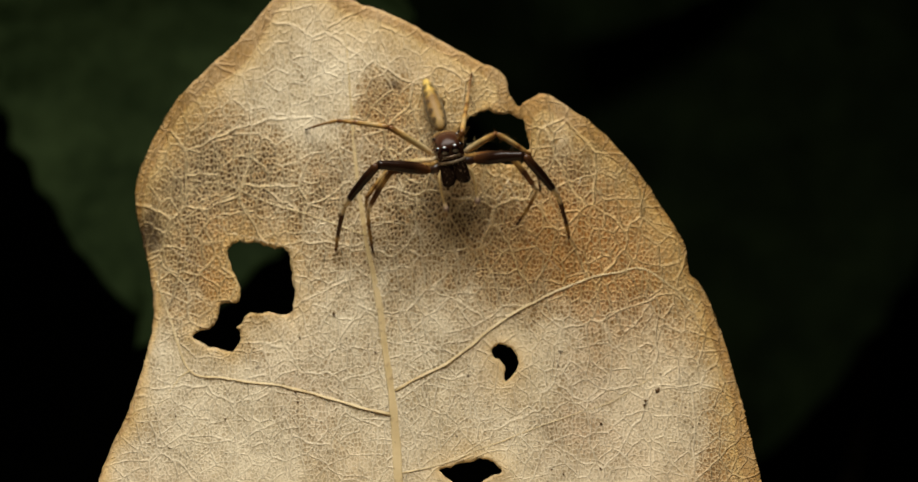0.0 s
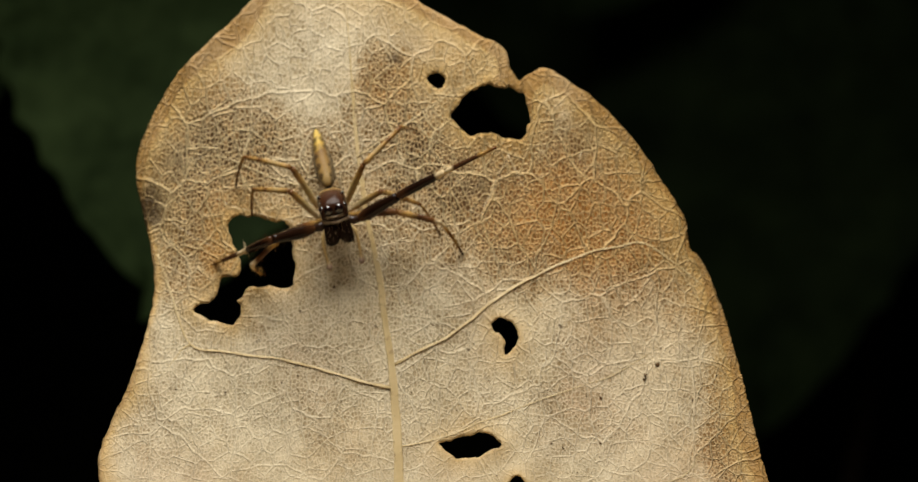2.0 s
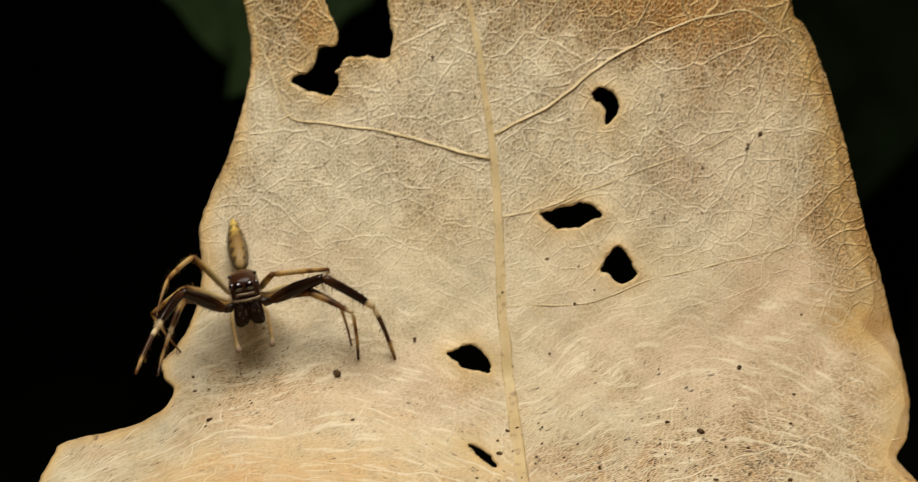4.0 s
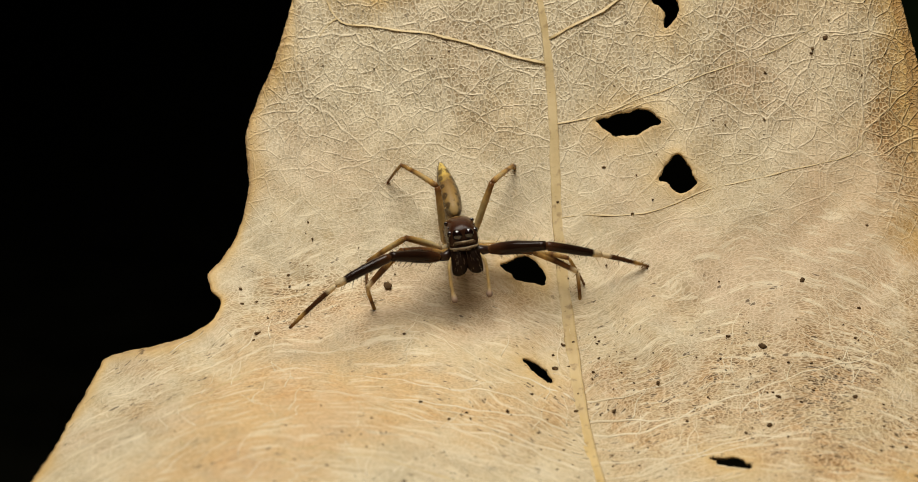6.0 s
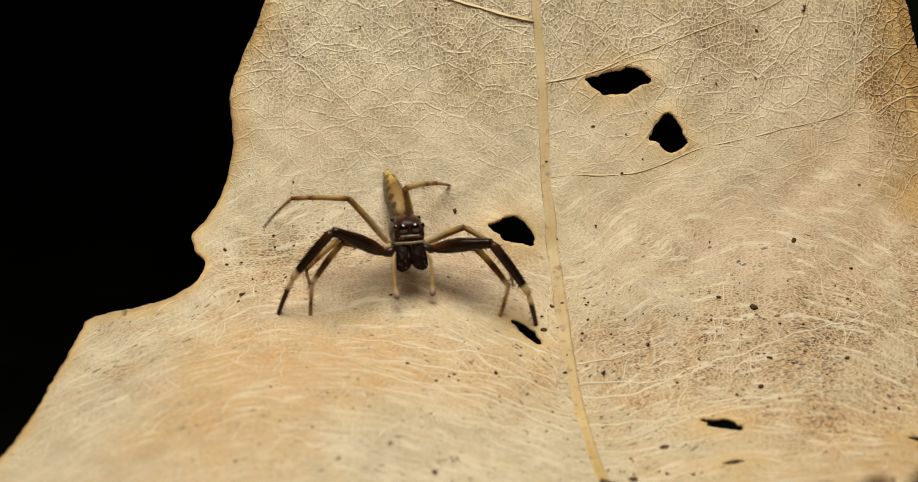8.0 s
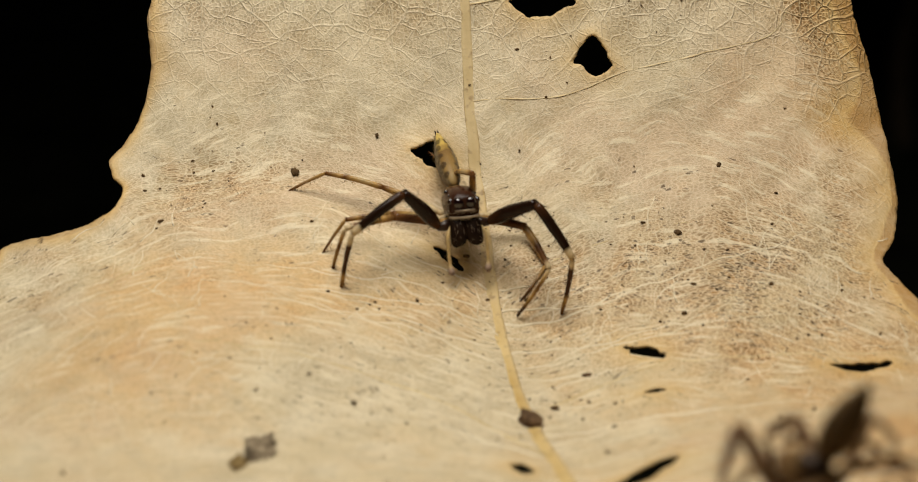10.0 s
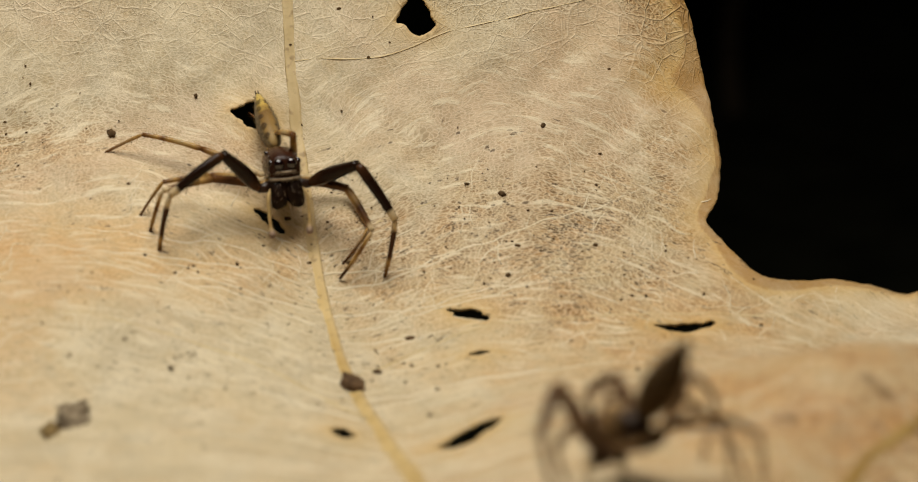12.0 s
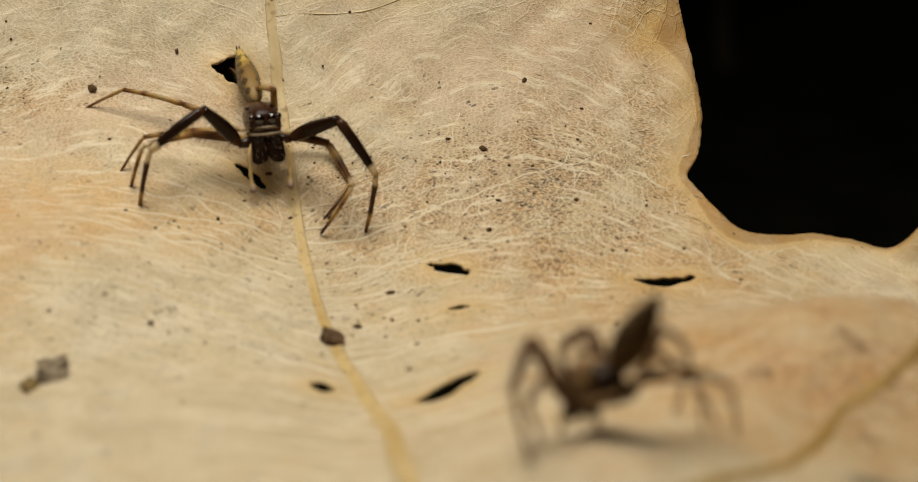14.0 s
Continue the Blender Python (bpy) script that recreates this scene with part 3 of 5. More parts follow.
leaf = build_leaf()
leaf_midrib(leaf, [(-10.2, 49.2), (-9.7, 46.2), (-9.4, 43.3), (-9.0, 39.5), (-8.1, 34.8), (-7.1, 30.8), (-6.3, 26.7), (-5.7, 23.2), (-5.3, 18.9), (-4.9, 12.0),
                           (-4.5, 6.8), (-3.8, 0.6), (-3.2, -5.1), (-2.3, -12.0), (-1.2, -18.4), (-0.0, -23.2), (1.4, -29.0), (3.0, -37.1), (3.4, -45.0), (3.8, -51.8), (2.1, -61.5), (-1.8, -69.4)])
for ends, pts in (
        ((0.13, 0.07), [(-8.0, 34.8), (-14.6, 36.7), (-18.7, 38.3), (-21.6, 39.2), (-23.9, 38.8), (-26.5, 37.4)]),
        ((0.25, 0.12), [(-5.8, 22.2), (-11.3, 23.7), (-16.9, 24.8), (-20.4, 25.5), (-23.3, 26.3), (-25.2, 30.4), (-26.4, 33.0)]),
        ((0.18, 0.08), [(-23.3, 26.3), (-24.5, 25.4), (-27.3, 21.6)]),
        ((0.24, 0.11), [(-5.6, 23.9), (-1.2, 25.8), (3.3, 28.5), (6.9, 30.4), (10.0, 31.6), (13.6, 32.4), (15.9, 32.8), (18.7, 31.7), (21.2, 30.3)]),
        ((0.13, 0.07), [(-9.0, 38.3), (-4.3, 40.5), (-0.9, 42.2), (2.4, 43.0)]),
        ((0.14, 0.07), [(-5.0, 17.9), (-0.3, 19.0), (4.2, 20.5), (8.7, 21.9), (13.3, 23.5), (16.9, 25.4), (19.5, 27.2)]),
        ((0.14, 0.10), [(-4.8, 10.9), (2.0, 11.3), (7.2, 13.0), (13.8, 14.5), (18.2, 15.5), (20.1, 17.5), (20.8, 21.3), (20.1, 24.0)]),
        ((0.17, 0.09), [(-3.0, -4.4), (1.4, -2.1), (5.9, -0.5), (10.5, 0.7), (15.0, 1.0), (22.6, 1.2)]),
        ((0.17, 0.09), [(-0.7, -20.8), (2.5, -17.7), (6.2, -15.8), (9.9, -14.3), (14.0, -13.8), (19.9, -13.3), (25.1, -13.4), (31.0, -13.7)]),
        ((0.45, 0.34), [(3.0, -60.0), (10.5, -56.5), (17.6, -52.6), (21.1, -50.1), (24.1, -46.1), (26.3, -42.7), (28.7, -40.6), (31.4, -37.9), (36.5, -31.0), (42.5, -24.0)]),
        ((0.17, 0.09), [(0.6, -26.4), (-8.2, -19.5), (-16.5, -17.2), (-19.6, -17.1), (-22.7, -17.0), (-24.1, -18.7), (-26.1, -23.3), (-27.5, -29.2), (-27.7, -36.3)]),
        ((0.14, 0.10), [(-24.1, -18.7), (-30.0, -17.5), (-31.6, -14.0), (-31.4, -10.5), (-30.1, -6.5), (-27.2, -3.5)]),
        ((0.12, 0.07), [(-3.7, -8.2), (-8.0, -4.2), (-12.1, 1.0), (-15.2, 1.6), (-19.1, 2.2), (-23.0, 2.0), (-26.4, 0.8)]),
        ((0.12, 0.06), [(9.0, -13.9), (7.5, -13.0), (5.4, -11.4), (3.8, -10.0)])):
    leaf_vein(leaf, "side_vein", pts, *ends)

# veins of the third order between the ribs
leaf_vein(leaf, "side_vein", [(-6.7, 30.3), (-4.7, 31.3), (-2.5, 32.3), (-0.1, 33.5), (1.8, 34.1), (3.3, 33.8), (4.3, 33.0)], 0.085, 0.045)
leaf_vein(leaf, "side_vein", [(1.8, 34.1), (2.5, 35.4), (3.6, 36.8), (4.3, 37.8)], 0.085, 0.045)
leaf_vein(leaf, "side_vein", [(8.8, 31.5), (8.9, 32.7), (9.2, 34.0), (9.8, 35.3), (9.9, 37.0)], 0.085, 0.045)
leaf_vein(leaf, "side_vein", [(8.8, 32.4), (7.4, 33.4), (6.0, 34.4), (5.5, 35.8), (5.0, 36.9)], 0.085, 0.045)
leaf_vein(leaf, "side_vein", [(-7.4, 34.1), (-6.0, 33.7), (-3.8, 34.0), (-1.6, 33.8)], 0.085, 0.045)
leaf_vein(leaf, "side_vein", [(-15.3, 34.2), (-14.0, 34.0), (-12.6, 33.3), (-11.3, 32.9), (-9.4, 32.6), (-7.9, 32.3)], 0.085, 0.045)
leaf_vein(leaf, "side_vein", [(-12.8, 33.7), (-10.6, 34.3), (-8.9, 35.0)], 0.085, 0.045)
leaf_vein(leaf, "side_vein", [(-14.2, 30.7), (-13.0, 30.6), (-10.3, 30.0), (-8.6, 29.4), (-7.2, 28.7)], 0.085, 0.045)
leaf_vein(leaf, "side_vein", [(-25.3, 35.1), (-23.8, 34.1), (-22.0, 33.2), (-20.5, 32.5)], 0.085, 0.045)
leaf_vein(leaf, "side_vein", [(-21.4, 36.3), (-19.6, 35.6), (-18.1, 35.3), (-16.1, 34.5), (-14.1, 34.0), (-12.1, 33.1), (-9.4, 32.6), (-7.9, 32.4)], 0.085, 0.045)
leaf_vein(leaf, "side_vein", [(-14.1, 33.2), (-12.9, 32.2), (-12.6, 30.4), (-12.1, 28.8), (-10.1, 28.0), (-7.7, 27.1), (-6.4, 26.5)], 0.085, 0.045)
leaf_vein(leaf, "side_vein", [(-16.9, 29.5), (-15.5, 28.6), (-14.5, 27.8), (-13.0, 26.1), (-12.0, 24.5)], 0.085, 0.045)
leaf_vein(leaf, "side_vein", [(-15.9, 26.9), (-15.2, 25.4), (-14.8, 24.5)], 0.085, 0.045)
leaf_vein(leaf, "side_vein", [(-14.1, 30.7), (-11.6, 30.4), (-9.4, 29.7), (-7.9, 28.9)], 0.085, 0.045)
leaf_vein(leaf, "side_vein", [(4.3, 38.3), (3.1, 36.5), (2.1, 34.9), (-0.8, 33.8)], 0.085, 0.045)
leaf_vein(leaf, "side_vein", [(4.3, 38.3), (5.5, 36.5), (6.5, 34.6), (8.7, 32.8)], 0.085, 0.045)
leaf_vein(leaf, "side_vein", [(10.7, 38.6), (9.7, 35.9), (8.9, 32.8), (8.6, 31.8)], 0.085, 0.045)
leaf_vein(leaf, "side_vein", [(0.9, 34.5), (2.6, 33.8), (4.0, 33.0)], 0.10, 0.05)
# long pale veins on the swell
leaf_vein(leaf, "side_vein", [(-28.9, -5.5), (-30.4, -6.9), (-31.1, -12.2), (-31.7, -16.1)], 0.13, 0.08)
leaf_vein(leaf, "side_vein", [(-21.4, -16.6), (-23.0, -17.5), (-24.3, -20.2), (-26.2, -23.7), (-27.3, -26.7), (-28.0, -29.3)], 0.17, 0.10)
leaf_vein(leaf, "side_vein", [(-32.2, -23.1), (-33.4, -26.2), (-33.9, -28.8)], 0.12, 0.07)
leaf_vein(leaf, "side_vein", [(-20.8, -11.2), (-22.6, -13.3), (-24.8, -12.8), (-26.4, -13.8)], 0.09, 0.05)
leaf_vein(leaf, "side_vein", [(-19.3, -23.3), (-21.4, -21.9), (-23.7, -22.6), (-24.9, -25.3)], 0.09, 0.05)
leaf_vein(leaf, "side_vein", [(-33.7, -18.8), (-35.2, -20.2), (-36.9, -21.8), (-38.1, -23.1)], 0.10, 0.06)


def thread(bm, path, r0, r1):
    """A hair-thin vein on the blade, cut off at edges and holes."""
    run = []
    for u, v in path:
        room, h = blade_at(u, v)
        if room < 0.25:
            break
        run.append(on_leaf(u, v, h))
    if len(run) > 2:
        n = len(run) - 1
        tube(bm, run, [(r0 + (r1 - r0) * i / n) * 0.001 for i in range(n + 1)], 6, 0.24, LEAF_N)


def build_veinlets(leaf):
    """Lesser veins: sprays from the midrib, and short links that divide the blade into fields."""
    rng = random.Random(12)
    mid_v = np.array([-69, -48, -36.7, -29.1, -23.2, -18.4, -12, -5.1, 0.6, 6.8, 12, 18.9, 26.7, 34.8, 39.5, 46.2, 50])
    mid_u = np.array([-1.8, 4.1, 3.0, 1.4, 0, -1.2, -2.3, -3.2, -3.8, -4.5, -4.9, -5.3, -6.3, -8.1, -9, -9.7, -10.2])
    bm = bmesh.new()
    v = -60.0
    while v < 47:
        for side in (-1, 1):
            u0 = float(np.interp(v, mid_v, mid_u))
            a = radians(rng.uniform(12, 38)) * (1 if v > 0 else 0.7)
            reach, bend, wob = rng.uniform(9, 30), rng.uniform(0.0, 0.018), rng.uniform(0, 6)
            path = []
            for k in range(int(reach / 0.8)):
                s = 0.3 + k * 0.8
                path.append((u0 + side * s * math.cos(a), v + s * math.sin(a) - bend * s * s * 0.4 + 0.25 * math.sin(s * 0.7 + wob) + 0.12 * math.sin(s * 2.1 + wob)))
            if v < -4:
                thread(bm, path, rng.uniform(0.06, 0.13), 0.03)
        v += rng.uniform(1.2, 2.4) if v < 12 else rng.uniform(3.0, 5.5)
    for _ in range(420):
        u, v = rng.uniform(-41, 44), rng.uniform(-58, 0)
        a, reach, wob = rng.gauss(math.pi / 2, 0.75), rng.uniform(1.6, 5.0), rng.uniform(0, 6)
        path = [(u + s * math.cos(a) + 0.12 * math.sin(s * 2.2 + wob), v + s * math.sin(a) + 0.12 * math.cos(s * 2.7 + wob)) for s in np.arange(0, reach, 0.5)]
        thread(bm, path, rng.uniform(0.035, 0.07), 0.025)
    tagged(part("vein_net", bm, NET, leaf), "fine pale raised veins", kind="stuff")


build_veinlets(leaf)


# ---------------------------------------------------------------- ground and plants
SOIL = simple_material("forest_soil", (0.018, 0.018, 0.010), (0.055, 0.052, 0.030), 40, 0.95, 0.6, 0.05, 0.004)
GREEN = simple_material("green_leaf", (0.014, 0.025, 0.008), (0.045, 0.070, 0.024), 45, 0.7, 0.4, 0.05, 0.0005)
BARK = simple_material("twig_bark", (0.05, 0.032, 0.018), (0.12, 0.08, 0.045), 120, 0.8, 0.6, 0.3, 0.0006)


SOIL_Z = 0.94


def build_ground():
    bm = bmesh.new()
    rng = random.Random(4)
    n = 70
    verts = {}
    for i in range(n + 1):
        for j in range(n + 1):
            x, y = (i / n * 2 - 1), (j / n * 2 - 1)
            z = SOIL_Z + 0.012 * noise.noise(Vector((x * 5, y * 5, 0))) + rng.uniform(-0.0025, 0.0025)
            reach = 0.8 + 260.0 * max(abs(x), abs(y)) ** 12
            verts[i, j] = bm.verts.new((x * reach, 0.25 + y * reach, z))
    for i in range(n):
        for j in range(n):
            bm.faces.new((verts[i, j], verts[i + 1, j], verts[i + 1, j + 1], verts[i, j + 1]))
    return tagged(mesh_object("ground", bm, SOIL), "dark forest soil in the night", "ground", kind="structure")


ground = build_ground()

# the stalk of the dry leaf and the twig that holds it
stalk_top = on_leaf(-2, -68.5, -0.2)
joint = stalk_top + Vector((-0.006, -0.012, -0.022))
part("petiole", tube(bmesh.new(), [on_leaf(-1.2, -66, -0.1), stalk_top, stalk_top + Vector((-0.003, -0.007, -0.008)), joint], [0.0007, 0.0008, 0.0009, 0.0013], 10), VEIN, leaf)


def build_twig():
    rng = random.Random(8)
    pts, radii = [], []
    for i in range(25):
        t = i / 24
        z = joint.z + 0.004 - t * (joint.z - SOIL_Z + 0.02)
        pts.append((joint.x - 0.0022 + 0.012 * t * t + rng.uniform(-0.001, 0.001), joint.y - 0.002 - 0.02 * t * t, z))
        radii.append(0.0018 + 0.0012 * t)
    ob = mesh_object("twig", tube(bmesh.new(), pts, radii, 12), BARK)
    return tagged(ob, "thin brown twig rising from the soil", "twig")


twig = build_twig()


def green_leaf_mesh(length, width, seed):
    """A serrated ovate leaf along -z, its face to -y, with a folded midrib and arched sides."""
    rng = random.Random(seed)
    bm = bmesh.new()
    rows, cols = 60, 14
    grid = []
    for i in range(rows + 1):
        t = i / rows
        half = width / 2 * (math.sin(math.pi * min(1, t * 0.93 + 0.07)) ** 0.72)
        tooth = 1 + 0.10 * (((t * 13) % 1) - 0.4) + rng.uniform(-0.015, 0.015)
        line = []
        for j in range(-cols, cols + 1):
            s = j / cols
            edge = 1 + (tooth - 1) * abs(s) ** 4
            x = half * s * edge
            y = -0.70 * length * t ** 2.4 - 0.10 * width * abs(s) ** 1.6 + 0.05 * width * math.sin(5 * t + 2 * s + seed) + 0.0022 * width * math.cos(t * 55 - abs(s) * 16)
            line.append(bm.verts.new((x, y, -length * t + 0.012 * length * abs(s))))
        grid.append(line)
    for a, b in zip(grid, grid[1:]):
        for k in range(2 * cols):
            bm.faces.new((a[k], a[k + 1], b[k + 1], b[k]))
    return bm


def build_shrub(x, y, seed, leaves):
    shrub = tagged(new("shrub"), "dark green shrub with toothed leaves growing from the soil", "shrub", "shrubs in the dark")
    shrub.location = (x, y, 0)
    rng = random.Random(seed)
    sway = rng.uniform(0, 3)
    stem = [Vector((0.004 * math.sin(i * 0.9 + sway), 0.01 * math.sin(i * 0.35 + sway), SOIL_Z - 0.02 + i * 0.019)) for i in range(22)]
    part("stem", tube(bmesh.new(), stem, [0.0045 - 0.00012 * i for i in range(22)], 10), BARK, shrub)
    # hang point, length, width, lean back, swing, twist
    for at, length, width, lean, swing, turn in leaves:
        ob = part("leaf", green_leaf_mesh(length, width, int(at[0] * 1000)), GREEN, shrub, "deep green toothed leaf")
        solid = ob.modifiers.new("thickness", "SOLIDIFY")
        solid.thickness = 0.0004
        ob.location = at
        ob.rotation_euler = (radians(lean), radians(swing), radians(turn))
        root = stem[20]
        mid = (root + Vector(at)) / 2 + Vector((0, 0, 0.05))
        part("leaf_stalk", tube(bmesh.new(), [tuple(p) for p in curve_through([root, mid, Vector(at)], 6)], [0.0016] * 13, 8), BARK, shrub)
    return shrub


build_shrub(-0.27, 0.46, 3, (
    ((0.2376, -0.148, 1.2162), 0.0624, 0.065, 50, 12, 10),
    ((0.36, 0.16, 1.27), 0.10, 0.075, 6, 25, -20),
    ((0.15, 0.02, 1.25), 0.10, 0.066, 6, -15, -15)))
build_shrub(0.15, 0.77, 5, (
    ((-0.048, -0.150, 1.218), 0.14, 0.12, 40, 4, -8),
    ((-0.14, -0.035, 1.27), 0.126, 0.09, 30, -8, 14),
    ((0.07, -0.07, 1.242), 0.12, 0.10, 35, 12, -20)))


# ---------------------------------------------------------------- crumbs and droppings on the leaf
DROPPING = simple_material("dropping", (0.10, 0.065, 0.036), (0.42, 0.33, 0.215), 1100, 0.9, 0.3, 0.1, 0.0001)
OCHRE = simple_material("ochre_crumb", (0.14, 0.08, 0.03), (0.36, 0.25, 0.10), 1600, 0.9, 0.3, 0.1, 0.0001)
FLAKE = simple_material("brown_flake", (0.045, 0.025, 0.013), (0.17, 0.10, 0.05), 1500, 0.8, 0.3, 0.1, 0.00006)
GRIT = simple_material("dark_grit", (0.05, 0.030, 0.015), (0.15, 0.09, 0.042), 2500, 0.9, 0.3, 0.05, 0.00005)


def lump(u, v, length, width, tall, turn, mat, name, label, seed):
    """An uneven crumb lying on the blade."""
    rng = random.Random(seed)
    bm = bmesh.new()
    bmesh.ops.create_icosphere(bm, subdivisions=3, radius=1)
    off = Vector((rng.uniform(0, 50), rng.uniform(0, 50), 0))
    for p in bm.verts:
        k = 1 + 0.38 * noise.noise(p.co * 1.7 + off) + 0.16 * noise.noise(p.co * 4.5 + off)
        p.co = Vector((p.co.x * length / 2 * k, p.co.y * width / 2 * k, p.co.z * tall / 2 * k)) * 0.001
    ob = mesh_object(name, bm, mat)
    n = leaf_normal(u, v)
    a = (on_leaf(u + 0.2, v) - on_leaf(u - 0.2, v)).normalized()
    turnm = Matrix((a, n.cross(a), n)).transposed().to_4x4()
    ob.matrix_world = Matrix.Translation(on_leaf(u, v, 0.02 + tall * 0.12)) @ turnm @ pose(0, 0, 0, 0, 0, turn)
    return tagged(ob, label, "debris")


def clod(u, v, size, name, mat, label, angular, seed):
    """A dried cake or a broken flake, pressed onto the blade."""
    rng = random.Random(seed)
    bm = bmesh.new()
    bmesh.ops.create_icosphere(bm, subdivisions=2 if angular else 5, radius=1)
    off = Vector((rng.uniform(0, 50), rng.uniform(0, 50), 0))
    for p in bm.verts:
        d = p.co.copy()
        if angular:
            q = 0.75 / max(abs(d.x), abs(d.y) * 1.1, abs(d.x + d.y) * 0.72, 0.45) + 0.15 * noise.noise(d * 2 + off)
        else:
            q = 1 + 0.55 * noise.noise(d * 1.8 + off) + 0.75 * noise.noise(d * 4.5 + off) + 0.60 * noise.noise(d * 10 + off)
        p.co = Vector((d.x * q * (0.72 if angular else 0.58), d.y * q * (0.9 if angular else 1.75), d.z * q * (0.22 if angular else 0.06))) * size * 0.0005
    ob = mesh_object(name, bm, mat, smooth=not angular)
    n = leaf_normal(u, v)
    a = (on_leaf(u + 0.2, v) - on_leaf(u - 0.2, v)).normalized()
    ob.matrix_world = Matrix.Translation(on_leaf(u, v, (0.04 if angular else 0.015) * size)) @ Matrix((a, n.cross(a), n)).transposed().to_4x4() @ pose(0, 0, 0, 0, 0, -12 if angular else 4)
    return tagged(ob, label, "debris")


clod(-17.5, -28.2, 2.5, "dropping", DROPPING, "dried mottled grey-brown dropping stuck on the leaf", False, 1)
clod(-18.5, -30.4, 1.3, "dropping", OCHRE, "crumbly ochre dropping on the leaf", False, 2)
clod(-0.3, -21.4, 3.0, "flake", FLAKE, "angular dark brown flake lying on the midrib", True, 3)
for i, (u, v, size) in enumerate(((19.3, 22.9, 0.55), (17.0, 24.1, 0.6), (19.9, 21.6, 0.3), (-18.4, 5.1, 0.75), (11.1, -0.2, 0.6), (13.8, 2.1, 0.5), (14.5, 5.7, 0.5),
                                  (-12.1, 8.2, 0.35), (-25.1, -2.4, 0.6), (-5.0, -2.5, 0.5), (1.6, -12.1, 0.4), (5.3, -22.7, 0.6), (4.6, -26.6, 0.45), (-12.1, -21.8, 0.4))):
    lump(u, v, size, size * 0.75, size * 0.5, 40 * i, GRIT, "grit", "tiny dark speck of grit on the leaf", 10 + i)
for i, (u, v) in enumerate(((3.8, -14.6), (1.4, -19.0))):
    lump(u, v, 0.65, 0.45, 0.15, 30 * i, FLAKE, "flake", "small rusty flake on the leaf", 40 + i)


def build_crumbs():
    """Fine dark frass strewn in the hollows of the blade."""
    rng = random.Random(31)
    bm = bmesh.new()
    for cu, cv, ru, rv, count in ((10, -4, 9, 5, 170), (20, -9, 7, 3, 70), (-2, -8, 4, 4, 45), (-25, 4, 4, 3, 40), (-8, -9, 8, 4, 30), (6, 22, 11, 7, 40), (16, 26, 3, 3, 16), (-16, 24, 7, 4, 22), (6, -20, 8, 4, 60), (-10, -20, 9, 5, 110), (-20, -34, 9, 6, 40)):
        for _ in range(count):
            u, v = rng.gauss(cu, ru), rng.gauss(cv, rv)
            room, h = blade_at(u, v)
            if room < 0.3:
                continue
            size = 0.06 * math.exp(rng.gauss(0, 0.42))
            m = Matrix.Translation(on_leaf(u, v, h + size * 0.3)) @ pose(0, 0, 0, 30 + rng.uniform(-20, 20), rng.uniform(-20, 20), rng.uniform(0, 360)) @ Matrix.Diagonal((size * rng.uniform(0.8, 1.9) * 0.001, size * 0.001, size * 0.7 * 0.001, 1))
            made = bmesh.ops.create_icosphere(bm, subdivisions=1, radius=1, matrix=m)["verts"]
            for p in made:
                p.co += Vector((rng.uniform(-1, 1), rng.uniform(-1, 1), rng.uniform(-1, 1))) * size * 0.00025
    return tagged(mesh_object("frass", bm, GRIT), "fine dark crumbs of frass strewn over the leaf", "debris", kind="stuff")


build_crumbs()


# ---------------------------------------------------------------- the spiders
def banded_material(name, stops, rough=0.18, spec=0.16, along="along"):
    """Colour in rings along a limb, broken up by a fine grain."""
    m, nt, bsdf = material(name)
    at = coords(nt)
    grain = noise_fac(nt, at, 2500, 4.0)
    blot = noise_fac(nt, at, 700, 3.0)
    pos = calc(nt, "ADD", attribute(nt, along), calc(nt, "MULTIPLY", calc(nt, "SUBTRACT", blot, 0.5), 0.12))
    col = ramp(nt, pos, stops)
    col = mix(nt, 0.4, col, ramp(nt, grain, [(0.3, 0.35), (0.7, 1.0)]), "MULTIPLY")
    link(nt, col, bsdf.inputs["Base Color"])
    bsdf.inputs["Roughness"].default_value = rough
    bsdf.inputs["Specular IOR Level"].default_value = spec
    bump(nt, grain, bsdf, 0.12, 0.00003)
    return m


BLACKISH, DEEP, TAN, PALE = (0.017, 0.007, 0.0035), (0.065, 0.025, 0.009), (0.44, 0.255, 0.075), (0.68, 0.52, 0.30)
UMBER = (0.15, 0.062, 0.019)
FEMUR_DARK = banded_material("front_femur", [(0.0, UMBER), (0.10, DEEP), (0.4, BLACKISH), (1.0, BLACKISH)])
TIBIA_DARK = banded_material("front_tibia", [(0.0, DEEP), (0.3, BLACKISH), (0.82, BLACKISH), (0.88, PALE)])
FOOT_DARK = banded_material("front_foot", [(0.0, PALE), (0.12, PALE), (0.2, DEEP), (0.62, DEEP), (0.72, TAN), (0.95, UMBER)])
FEMUR_MID = banded_material("second_femur", [(0.0, TAN), (0.35, UMBER), (0.7, DEEP), (1.0, UMBER)])
TIBIA_MID = banded_material("second_tibia", [(0.0, UMBER), (0.25, TAN), (0.5, DEEP), (0.8, UMBER), (0.92, PALE)])
